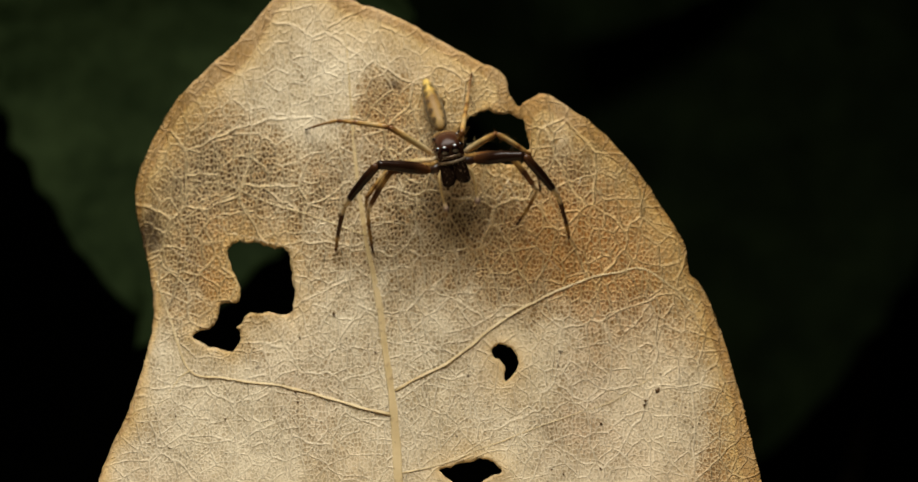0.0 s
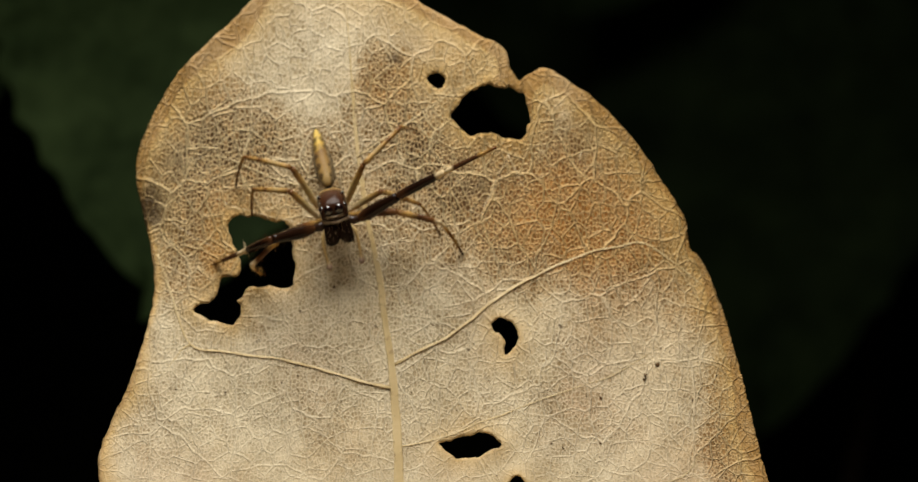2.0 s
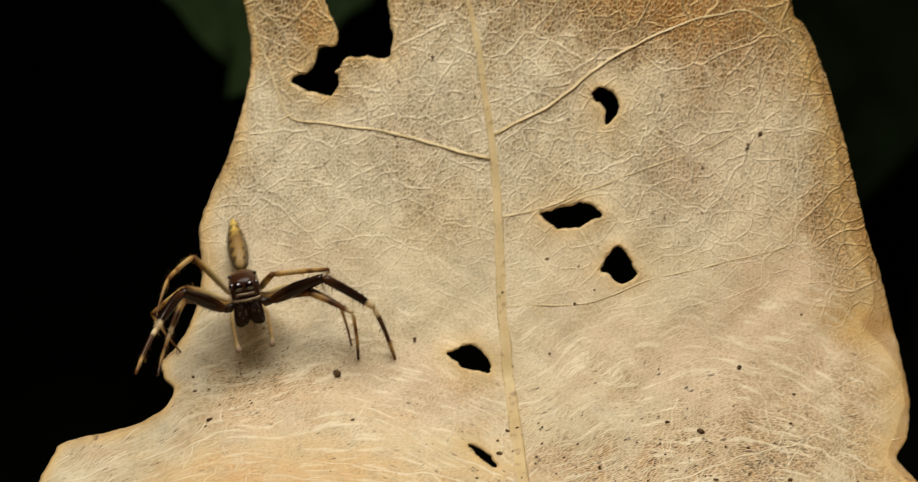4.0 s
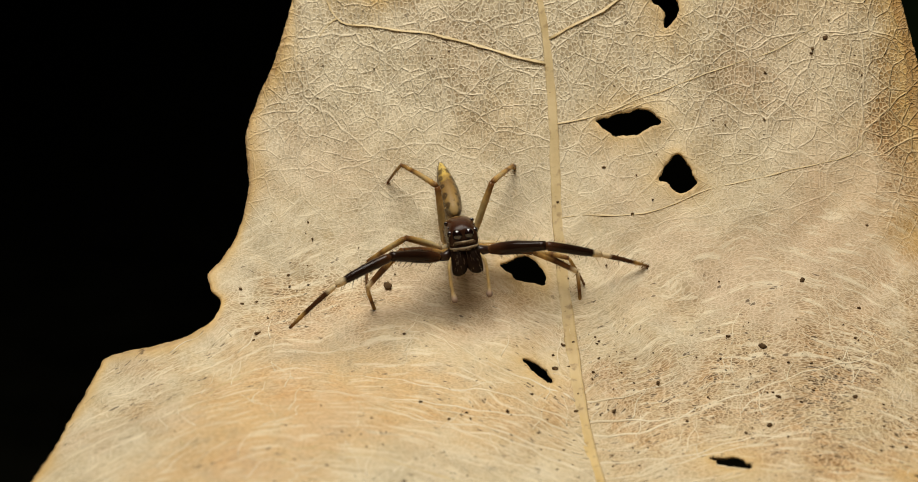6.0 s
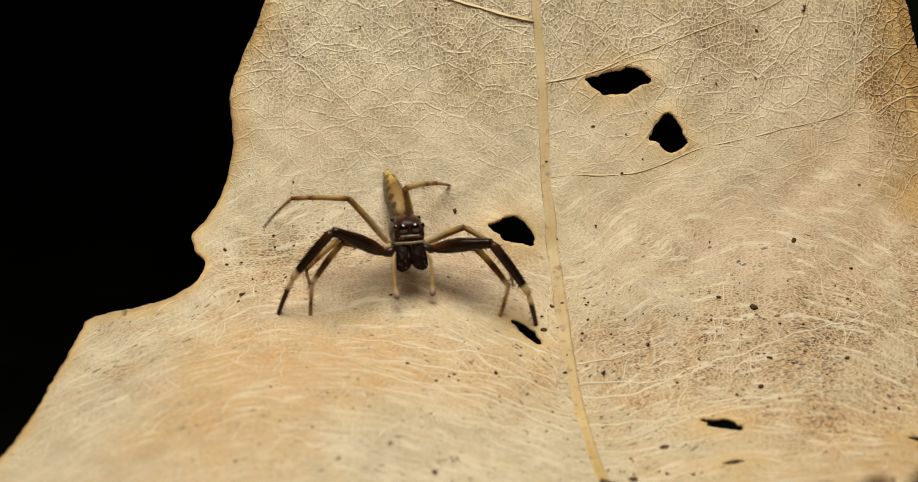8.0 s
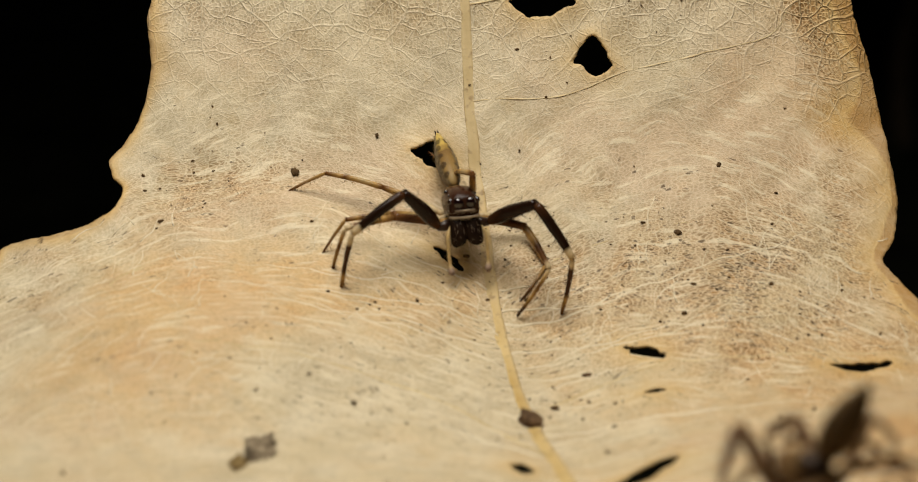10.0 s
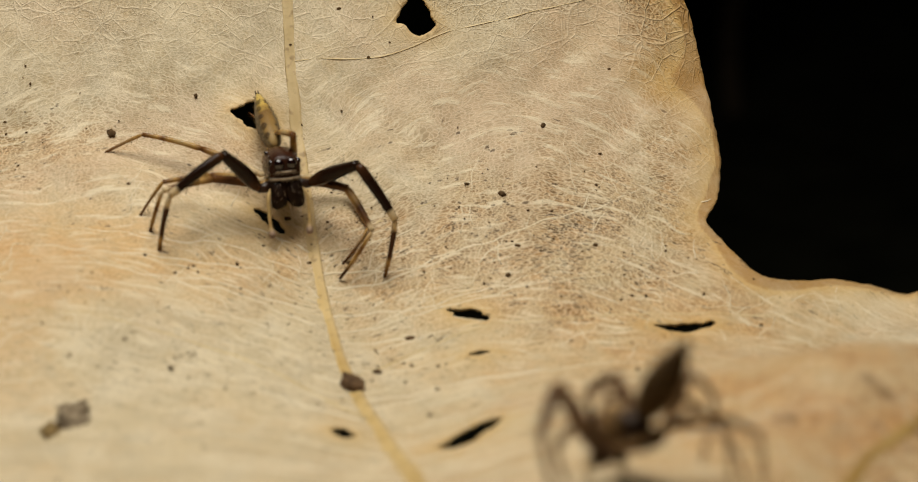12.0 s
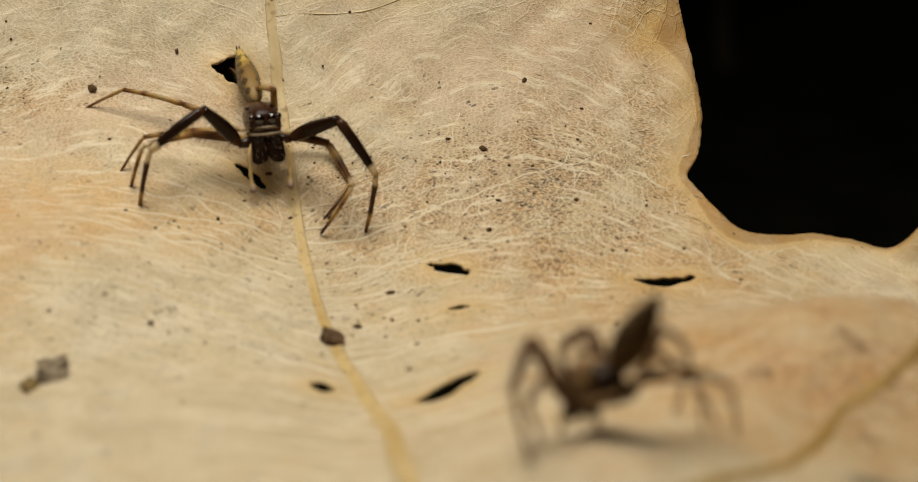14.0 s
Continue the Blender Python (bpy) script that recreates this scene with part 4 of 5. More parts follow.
FOOT_MID = banded_material("second_foot", [(0.0, PALE), (0.2, TAN), (0.35, UMBER), (0.6, TAN), (0.8, DEEP), (1.0, DEEP)])
FEMUR_PALE = banded_material("hind_femur", [(0.0, PALE), (0.5, (0.50, 0.37, 0.16)), (0.8, TAN), (0.97, UMBER)])
TIBIA_PALE = banded_material("hind_tibia", [(0.0, UMBER), (0.12, TAN), (0.35, (0.45, 0.31, 0.13)), (0.55, TAN), (0.65, UMBER), (0.75, TAN), (0.95, UMBER)])
FOOT_PALE = banded_material("hind_foot", [(0.0, TAN), (0.4, (0.30, 0.18, 0.08)), (0.7, UMBER), (0.95, DEEP)])
PALP = banded_material("palp", [(0.0, (0.50, 0.34, 0.13)), (0.7, (0.66, 0.47, 0.21)), (0.84, (0.42, 0.30, 0.22)), (1.0, (0.22, 0.14, 0.11))], 0.5, 0.3)
SHELL = simple_material("carapace_plain", (0.014, 0.007, 0.005), (0.05, 0.021, 0.010), 900, 0.28, 0.15, 0.3, 0.00003)
JAW = simple_material("jaw", (0.007, 0.004, 0.003), (0.022, 0.011, 0.006), 1500, 0.25, 0.6, 0.07, 0.00006)
CARAPACE = banded_material("carapace", [(0.0, (0.42, 0.28, 0.11)), (0.28, (0.38, 0.24, 0.09)), (0.42, (0.075, 0.030, 0.010)), (0.55, (0.055, 0.019, 0.008)), (1.0, (0.036, 0.013, 0.006))], 0.25, 0.14)
SHELL_GOLD = banded_material("golden_carapace", [(0.0, (0.03, 0.015, 0.006)), (0.28, (0.06, 0.03, 0.012)), (0.48, (0.36, 0.22, 0.09)), (0.75, (0.30, 0.16, 0.06)), (1.0, (0.10, 0.045, 0.016))], 0.45, 0.2)
EYE = simple_material("eye", (0.006, 0.003, 0.003), (0.012, 0.004, 0.003), 200, 0.04, 0.0, 0.9)
HAIR = simple_material("pale_hair", (0.30, 0.22, 0.14), (0.55, 0.44, 0.32), 2500, 0.7, 0.6, 0.2, 0.00008)
FUR = simple_material("golden_fur", (0.10, 0.065, 0.025), (0.30, 0.21, 0.09), 2500, 0.7, 0.3, 0.1, 0.00004)


def abdomen_material(name, dim):
    m, nt, bsdf = material(name)
    at = coords(nt)
    back, along = attribute(nt, "back"), attribute(nt, "along")
    grain, blot = noise_fac(nt, at, 2600, 5.0), noise_fac(nt, at, 650, 3.0)
    side = ramp(nt, grain, [(0.3, (0.03 * dim, 0.020 * dim, 0.010 * dim)), (0.7, (0.24 * dim, 0.175 * dim, 0.095 * dim))])
    gold = ramp(nt, calc(nt, "ADD", calc(nt, "MULTIPLY", along, 0.7), calc(nt, "MULTIPLY", blot, 0.4)),
                [(0.2, (0.34 * dim, 0.23 * dim, 0.09 * dim)), (0.42, (0.25 * dim, 0.145 * dim, 0.04 * dim)), (0.58, (0.17 * dim, 0.09 * dim, 0.025 * dim)), (0.72, (0.50 * dim, 0.33 * dim, 0.07 * dim)), (0.95, (0.56 * dim, 0.40 * dim, 0.11 * dim))])
    edge = calc(nt, "ADD", back, calc(nt, "MULTIPLY", calc(nt, "SUBTRACT", blot, 0.5), 0.5))
    col = mix(nt, ramp(nt, edge, [(0.60, 0.0), (0.86, 1.0)]), side, gold)
    spots = attribute(nt, "spots")
    col = mix(nt, calc(nt, "MULTIPLY", ramp(nt, calc(nt, "ADD", spots, calc(nt, "MULTIPLY", calc(nt, "SUBTRACT", blot, 0.5), 2.2)), [(0.42, 0.0), (0.75, 1.0)]), 0.8), col, (0.035, 0.018, 0.007))
    link(nt, col, bsdf.inputs["Base Color"])
    bsdf.inputs["Roughness"].default_value = 0.45
    bsdf.inputs["Specular IOR Level"].default_value = 0.15
    bump(nt, grain, bsdf, 0.5, 0.00008)
    return m


ABDOMEN, ABDOMEN_DARK = abdomen_material("abdomen", 1.0), simple_material("dark_abdomen", (0.045, 0.027, 0.012), (0.14, 0.085, 0.038), 900, 0.7, 0.2, 0.05, 0.00003)
MM = 0.001


def loft(bm, rings):
    """Closed rings of equal count joined into a capped skin."""
    made = [[bm.verts.new(p) for p in ring] for ring in rings]
    n = len(made[0])
    for a, b in zip(made, made[1:]):
        for k in range(n):
            bm.faces.new((a[k], a[(k + 1) % n], b[(k + 1) % n], b[k]))
    bm.faces.new(made[0][::-1])
    bm.faces.new(made[-1])
    return bm


def bristles(bm, spots, rng, length, radius=0.018):
    """Fine pointed hairs from (root, direction) pairs."""
    for root, way in spots:
        root, way = Vector(root), Vector(way).normalized()
        a = way.orthogonal().normalized() * radius * MM
        b = way.cross(a).normalized() * radius * MM
        tip = root + way * length * MM * rng.uniform(0.6, 1.2)
        ring = [bm.verts.new(root + a), bm.verts.new(root - 0.5 * a + 0.87 * b), bm.verts.new(root - 0.5 * a - 0.87 * b)]
        top = bm.verts.new(tip)
        for k in range(3):
            bm.faces.new((ring[k], ring[(k + 1) % 3], top))
    return bm


def mark_along(ob, length):
    me = ob.data
    me.attributes.new("along", "FLOAT", "POINT").data.foreach_set("value", [v.co.x / (length * MM) for v in me.vertices])


LIMB_MESHES = {}


def limb(name, key, length, radii, mat, parent, hairs, label=""):
    """One leg segment along +x from its joint; meshes are shared between alike segments."""
    if key not in LIMB_MESHES:
        rng = random.Random(len(LIMB_MESHES) + 1)
        n = 14
        pts = [(length * MM * i / n, 0, 0.02 * length * MM * math.sin(math.pi * i / n)) for i in range(n + 1)]
        prof = np.interp(np.linspace(0, 1, n + 1), np.linspace(0, 1, len(radii)), radii)
        prof[0] *= 0.7
        bm = tube(bmesh.new(), pts, [r * MM for r in prof], 10)
        spots = []
        for _ in range(hairs):
            t, g = rng.uniform(0.05, 0.97), rng.uniform(0, 2 * math.pi)
            r = np.interp(t, np.linspace(0, 1, len(radii)), radii) * MM * 0.9
            out = Vector((0.7, math.cos(g), math.sin(g)))
            spots.append((Vector((t * length * MM, r * math.cos(g), r * math.sin(g))), out))
        bristles(bm, spots, rng, 0.5, 0.022)
        if hairs >= 70:
            bristles(bm, spots[:9], rng, 1.0, 0.03)
        ob = part(name, bm, mat, parent, label)
        mark_along(ob, length)
        LIMB_MESHES[key] = ob.data
        return ob
    ob = new(name, LIMB_MESHES[key])
    ob.parent = parent
    if label:
        tagged(ob, label)
    return ob


LEG_LENGTHS = {"1": (4.9, 4.8, 4.9), "2": (4.0, 3.9, 4.4), "3": (3.7, 3.6, 4.1), "4": (4.9, 4.8, 4.5)}
LEG_RADII = {"1": ((0.32, 0.55, 0.57, 0.46, 0.38), (0.38, 0.40, 0.36, 0.26), (0.22, 0.21, 0.18, 0.17, 0.12)),
             "2": ((0.24, 0.34, 0.34, 0.29), (0.28, 0.26, 0.20), (0.17, 0.15, 0.14, 0.11)),
             "3": ((0.22, 0.30, 0.29, 0.24), (0.24, 0.22, 0.17), (0.15, 0.12, 0.10, 0.08)),
             "4": ((0.22, 0.30, 0.28, 0.23), (0.24, 0.21, 0.17), (0.15, 0.12, 0.10, 0.08))}
LEG_SKIN = {"1": (FEMUR_DARK, TIBIA_DARK, FOOT_DARK), "2": (FEMUR_MID, TIBIA_MID, FOOT_MID),
            "3": (FEMUR_PALE, TIBIA_PALE, FOOT_PALE), "4": (FEMUR_PALE, TIBIA_PALE, FOOT_PALE)}
RUSSET_LEG = banded_material("russet_leg", [(0.0, (0.18, 0.09, 0.034)), (0.5, (0.11, 0.054, 0.021)), (1.0, (0.16, 0.08, 0.030))], 0.4)
TAWNY_LEG = banded_material("tawny_leg", [(0.0, (0.26, 0.145, 0.055)), (0.5, (0.15, 0.075, 0.026)), (1.0, (0.20, 0.10, 0.036))], 0.4)
RIVAL_SKIN = {"1": (RUSSET_LEG,) * 3, "2": (RUSSET_LEG, TAWNY_LEG, TAWNY_LEG), "3": (TAWNY_LEG,) * 3, "4": (TAWNY_LEG,) * 3}
HIPS = {"1": (1.9, 1.5, -1.0), "2": (1.65, 0.5, -1.1), "3": (1.5, -0.3, -1.1), "4": (1.2, -1.2, -1.0)}


def superellipse(half, top, bottom, y, n=28, power=2.6):
    ring = []
    mid, tall = (top + bottom) / 2, (top - bottom) / 2
    for k in range(n):
        g = 2 * math.pi * k / n
        c, s = math.cos(g), math.sin(g)
        ring.append((half * math.copysign(abs(c) ** (2 / power), c) * MM, y * MM, (mid + tall * math.copysign(abs(s) ** (2 / power), s)) * MM))
    return ring


def ball(bm, at, r, squash=(1, 1, 1)):
    m = Matrix.Translation(Vector(at) * MM) @ Matrix.Diagonal((r * squash[0] * MM, r * squash[1] * MM, r * squash[2] * MM, 1))
    bmesh.ops.create_uvsphere(bm, u_segments=16, v_segments=10, radius=1, matrix=m)
    return bm


def build_spider(label, back_skin, face_skin, shell_skin, leg_skin, fur_skin, raised, girth):
    """A slender jumping spider: +y to the front, +z up, in metres; its origin is the middle of the head."""
    rng = random.Random(21)
    spider = tagged(new("jumping_spider"), label, "spider", "spiders on the leaf")
    stations = [(-1.5, 0.30, 0.55, 0.0), (-1.3, 0.75, 0.85, -0.35), (-0.9, 1.06, 1.15, -0.75), (-0.35, 1.22, 1.45, -0.95), (0.35, 1.24, 1.68, -1.0),
                (1.0, 1.22, 1.74, -1.0), (1.6, 1.20, 1.72, -0.9), (2.05, 1.17, 1.60, -0.6), (2.3, 1.10, 1.42, -0.3), (2.42, 0.95, 1.2, 0.0)]
    bm = loft(bmesh.new(), [superellipse(h, a, b, y, 28, 2.7) for y, h, a, b in stations])
    fur = []
    for _ in range(420):
        y = rng.uniform(-1.3, 2.2)
        half, top = np.interp(y, [s[0] for s in stations], [s[1] for s in stations]), np.interp(y, [s[0] for s in stations], [s[2] for s in stations])
        g = rng.uniform(-0.3, math.pi + 0.3)
        fur.append((Vector((half * 0.93 * math.cos(g), y, 0.2 + (top - 0.3) * 0.9 * max(0, math.sin(g)) + 0.05)) * MM, Vector((math.cos(g), 0.6, math.sin(g) * 0.7))))
    bristles(bm, fur, rng, 0.30, 0.014)
    shell = part("carapace", bm, shell_skin, spider, "brown carapace, paler behind")
    shell.data.attributes.new("along", "FLOAT", "POINT").data.foreach_set("value", [(v.co.y / MM + 1.5) / 3.95 for v in shell.data.vertices])
    bm = ball(bmesh.new(), (0, -0.2, -1.0), 1.0, (1.1, 1.7, 0.45))
    part("sternum", bm, JAW, spider)
    for x, y, z, r in ((0.46, 2.16, 1.02, 0.46), (0.98, 1.98, 1.08, 0.27), (1.02, 1.4, 1.36, 0.08), (1.03, 0.5, 1.32, 0.18)):
        for side in (1, -1):
            part("eye", ball(bmesh.new(), (side * x, y, z), r), EYE, spider, "glossy black eye")
    # rows of pale hair across the face
    for z, y, w, r in ((0.44, 2.58, 1.12, 0.14), (-0.08, 2.66, 1.12, 0.18)):
        pts = [(w * s * MM, (y - 0.5 * s * s) * MM, (z + 0.10 * (1 - s * s)) * MM) for s in np.linspace(-1, 1, 15)]
        bm = tube(bmesh.new(), pts, [r * 0.5 * MM] * 15, 8)
        bristles(bm, [(Vector(rng.choice(pts)) + Vector((rng.uniform(-0.08, 0.08), 0.02, rng.uniform(-0.05, 0.05))) * MM, (rng.uniform(-0.4, 0.4), 0.8, -0.9)) for _ in range(110)], rng, 0.28, 0.016)
        part("hair_band", bm, HAIR, spider, "pale fringe of hair")
    for side in (1, -1):
        rings = []
        for i in range(12):
            t = i / 11
            w = np.interp(t, [0, 0.1, 0.35, 0.65, 0.85, 0.95, 1], [0.48, 0.60, 0.66, 0.66, 0.56, 0.40, 0.16])
            cx, cy, cz = side * (0.52 + 0.26 * t ** 3), 2.02 + 0.80 * math.sin(1.75 * t), -0.15 - 2.05 * t
            rings.append([((cx + w * math.cos(g)) * MM, (cy + 0.75 * w * math.sin(g)) * MM, cz * MM) for g in np.linspace(0, 2 * math.pi, 16, endpoint=False)])
        bm = loft(bmesh.new(), [r[::-1] for r in rings])
        bristles(bm, [(Vector((side * (0.62 + 0.1 * t) + 0.5 * math.cos(g), 2.1 + 0.75 * t + 0.42 * math.sin(g), -2.4 * t)) * MM, (math.cos(g), 0.9, -0.7))
                      for t, g in ((rng.uniform(0.1, 0.95), rng.uniform(0.2, 2.9)) for _ in range(60))], rng, 0.26, 0.014)
        jaw = part("chelicera", bm, face_skin, spider, "blunt jaw")
        hairs = [(Vector((side * 0.55 + 0.55 * math.cos(g), 2.15 + 0.75 * math.sin(1.75 * t) + 0.46 * math.sin(g), -0.2 - 1.9 * t)) * MM, (0.5 * math.cos(g), 0.6, -1.0))
                 for t, g in ((rng.uniform(0.0, 0.8), rng.uniform(0.5, 2.6)) for _ in range(14))]
        part("jaw_hair", bristles(bmesh.new(), hairs, rng, 0.34, 0.013), HAIR, jaw, "sparse pale hairs")
        part("fang", tube(bmesh.new(), [(side * 0.80 * MM, 2.72 * MM, -1.97 * MM), (side * 0.56 * MM, 2.70 * MM, -2.12 * MM), (side * 0.34 * MM, 2.62 * MM, -2.04 * MM)], [0.12 * MM, 0.08 * MM, 0.02 * MM], 8), EYE, jaw)
    # abdomen, raised behind the waist
    part("pedicel", tube(bmesh.new(), [(0, -1.1 * MM, 0.4 * MM), (0, -1.9 * MM, 0.95 * MM)], [0.3 * MM, 0.28 * MM], 10), JAW, spider)
    length, rings, back, along, spots = 6.4, [], [], [], []
    for i in range(34):
        t = i / 33
        r = np.interp(t, [0, 0.03, 0.10, 0.25, 0.42, 0.62, 0.80, 0.93, 1], [0.27, 0.54, 0.79, 0.98, 1.03, 0.89, 0.62, 0.38, 0.18])
        ring = []
        for k in range(28):
            g = 2 * math.pi * k / 28
            ring.append((r * 0.98 * math.cos(g) * MM, -length * t * MM, r * math.sin(g) * MM))
            back.append(math.sin(g))
            along.append(t)
            spots.append(sum(math.exp(-((t - a) / 0.05) ** 2 - ((abs(math.cos(g)) - 0.58) / 0.26) ** 2) for a in (0.12, 0.28, 0.46, 0.62, 0.76)) if math.sin(g) > 0 else 0)
        rings.append(ring)
    ab = part("abdomen", loft(bmesh.new(), rings), back_skin, spider, "long tapered abdomen with dark spots")
    for name, values in (("back", back), ("along", along), ("spots", spots)):
        ab.data.attributes.new(name, "FLOAT", "POINT").data.foreach_set("value", values)
    ab.matrix_local = pose(0, -1.5 * MM, 0.95 * MM, -raised) @ Matrix.Diagonal((girth, 1, girth, 1))
    bm = bmesh.new()
    bristles(bm, [(Vector((math.cos(g) * q, -length * t, math.sin(g) * q)) * MM, (math.cos(g), -0.8, math.sin(g)))
                  for t, g in ((rng.uniform(0.05, 0.98), rng.uniform(0, 2 * math.pi)) for _ in range(360))
                  for q in (np.interp(t, [0, 0.1, 0.25, 0.45, 0.65, 0.82, 1], [0.25, 0.76, 0.96, 1.0, 0.88, 0.64, 0.2]),)], rng, 0.25, 0.013)
    part("body_hair", bm, fur_skin, ab)
    for side in (1, -1):
        part("spinneret", tube(bmesh.new(), [(side * 0.09 * MM, -6.3 * MM, 0), (side * 0.13 * MM, -6.85 * MM, 0.02 * MM)], [0.11 * MM, 0.05 * MM], 8), JAW, ab)
        # pedipalps hang beside the jaws
        pts = curve_through([(side * 1.05, 2.1, -0.9), (side * 1.42, 2.7, -1.3), (side * 1.48, 3.1, -2.5), (side * 1.44, 3.35, -3.5), (side * 1.36, 3.6, -4.1)], 5) * MM
        n = len(pts)
        bm = tube(bmesh.new(), [tuple(p) for p in pts], [np.interp(i / (n - 1), [0, 0.3, 0.7, 0.82, 0.93, 1], [0.16, 0.14, 0.13, 0.24, 0.27, 0.12]) * MM for i in range(n)], 10)
        count = len(bm.verts)
        bristles(bm, [(Vector(pts[rng.randrange(4, n)]), (rng.uniform(-1, 1), rng.uniform(-1, 1), -0.4)) for _ in range(150)], rng, 0.55, 0.013)
        palp = part("pedipalp", bm, PALP, spider, "pale feathery feeler with a dark tip")
        palp.data.attributes.new("along", "FLOAT", "POINT").data.foreach_set(
            "value", [(i // 10) / (n - 1) if i < count else 0.75 for i in range(len(palp.data.vertices))])
    legs = {}
    for side, sign in (("L", 1), ("R", -1)):
        for k in "1234":
            (f, t, m), (rf, rt, rm), (sf, st, sm) = LEG_LENGTHS[k], LEG_RADII[k], leg_skin[k]
            style = {"1": "thick dark front leg", "2": "brown banded leg"}.get(k, "pale tan slender leg with brown bands")
            leg = limb("leg", k + "f" + leg_skin["2"][0].name, f, rf, sf, spider, 70 if k == "1" else 30, style)
            tibia = limb("tibia", k + "t" + leg_skin["2"][0].name, t, rt, st, leg, 90 if k == "1" else 30)
            foot = limb("metatarsus", k + "m" + leg_skin["2"][0].name, m, rm, sm, leg, 40 if k == "1" else 26)
            legs[side + k] = (leg, tibia, foot)
            x, y, z = HIPS[k]
            bm = tube(bmesh.new(), [(sign * 0.7 * MM, y * 0.85 * MM, (z + 0.15) * MM), (sign * (0.75 * x) * MM, y * 0.97 * MM, (z + 0.02) * MM), (sign * (x + 0.08) * MM, y * MM, z * MM)],
                      [0.42 * MM, 0.40 * MM, 0.30 * MM] if k == "1" else [0.30 * MM, 0.28 * MM, 0.22 * MM], 10)
            part("coxa", bm, SHELL if k == "1" else sf, spider)
    return spider, legs


def stance(u, v, height, heading, pitch, roll):
    """The pose of a body over the blade: heading 0 looks down the leaf, pitch lifts the nose."""
    n = leaf_normal(u, v)
    up = (on_leaf(u, v + 0.2) - on_leaf(u, v - 0.2)).normalized()
    across = up.cross(n)
    g = radians(heading)
    ahead = -math.cos(g) * up + math.sin(g) * across
    right = ahead.cross(n)
    turn = Matrix((right, ahead, n)).transposed().to_4x4()
    return Matrix.Translation(on_leaf(u, v) + n * float(height) * MM) @ turn @ pose(0, 0, 0, pitch) @ pose(0, 0, 0, 0, roll)


def leg_poses(name, swing, lift, twist, knee, ankle):
    """Poses of femur, tibia and metatarsus; the last two in the femur's space."""
    f, t, _ = LEG_LENGTHS[name[1]]
    x, y, z = HIPS[name[1]]
    side = 1 if name[0] == "L" else -1
    femur = pose(side * x * MM, y * MM, z * MM) @ pose(0, 0, 0, 0, 0, swing) @ pose(0, 0, 0, 0, -lift) @ pose(0, 0, 0, twist)
    tibia = pose(f * MM, 0, 0) @ pose(0, 0, 0, 0, knee)
    return femur, tibia, tibia @ pose(t * MM, 0, 0) @ pose(0, 0, 0, 0, ankle)


def glide(rows, times):
    """Values between key rows, eased without overshoot."""
    rows = np.asarray(rows, float)
    t, y = rows[:, 0], rows[:, 1:]
    d = np.diff(y, axis=0) / np.diff(t)[:, None]
    slope = np.zeros_like(y)
    for i in range(1, len(t) - 1):
        a, b = d[i - 1], d[i]
        slope[i] = np.where(a * b > 0, 2 * a * b / np.where(a * b > 0, a + b, 1), 0)
    out = []
    for q in times:
        i = int(np.clip(np.searchsorted(t, q, side="right") - 1, 0, len(t) - 2))
        h = t[i + 1] - t[i]
        s = (q - t[i]) / h
        out.append((1 + 2 * s) * (1 - s) ** 2 * y[i] + s * (1 - s) ** 2 * h * slope[i] + s * s * (3 - 2 * s) * y[i + 1] + s * s * (s - 1) * h * slope[i + 1])
    return out


# seconds; place on the blade, height, heading, pitch and roll
BODY_ROWS = [
    (0, -1.0, 39.9, 3.2, 18, 48, -5), (0.5, -7.8, 39.3, 3.2, 20, 45, -5), (1, -11.6, 39.0, 3.2, 21, 45, -7),
    (1.5, -9.4, 38.0, 3.2, 13, 44, -5), (2, -10.7, 34.6, 3.1, 17, 43, -6), (2.5, -12.6, 28.1, 3.2, 14, 50, -5),
    (3, -16.1, 20.6, 3.2, 13, 46, -4), (3.5, -23.5, 13.9, 3.2, 15, 46, -4), (4, -26.0, 11.5, 3.2, 16, 43, -5),
    (4.3, -26.0, 11.5, 3.2, 16, 43, -5), (5.3, -17.9, 9.5, 3.2, 16, 42, -6), (6.1, -12.4, 8.2, 3.2, 17, 41, -7),
    (6.3, -12.4, 8.2, 3.2, 17, 41, -7), (6.5, -19.7, 7.9, 3.2, 18, 39, -7), (7, -23.1, 6.9, 3.3, 16, 38, -7),
    (7.3, -23.1, 6.9, 3.3, 16, 38, -7), (8.2, -13.5, 3.1, 3.3, 15, 35, -5), (9, -5.7, -0.0, 3.3, 14, 32, -4),
    (9.3, -5.7, -0.0, 3.3, 14, 32, -4), (14, -5.7, -0.0, 3.3, 14, 32, -4)]
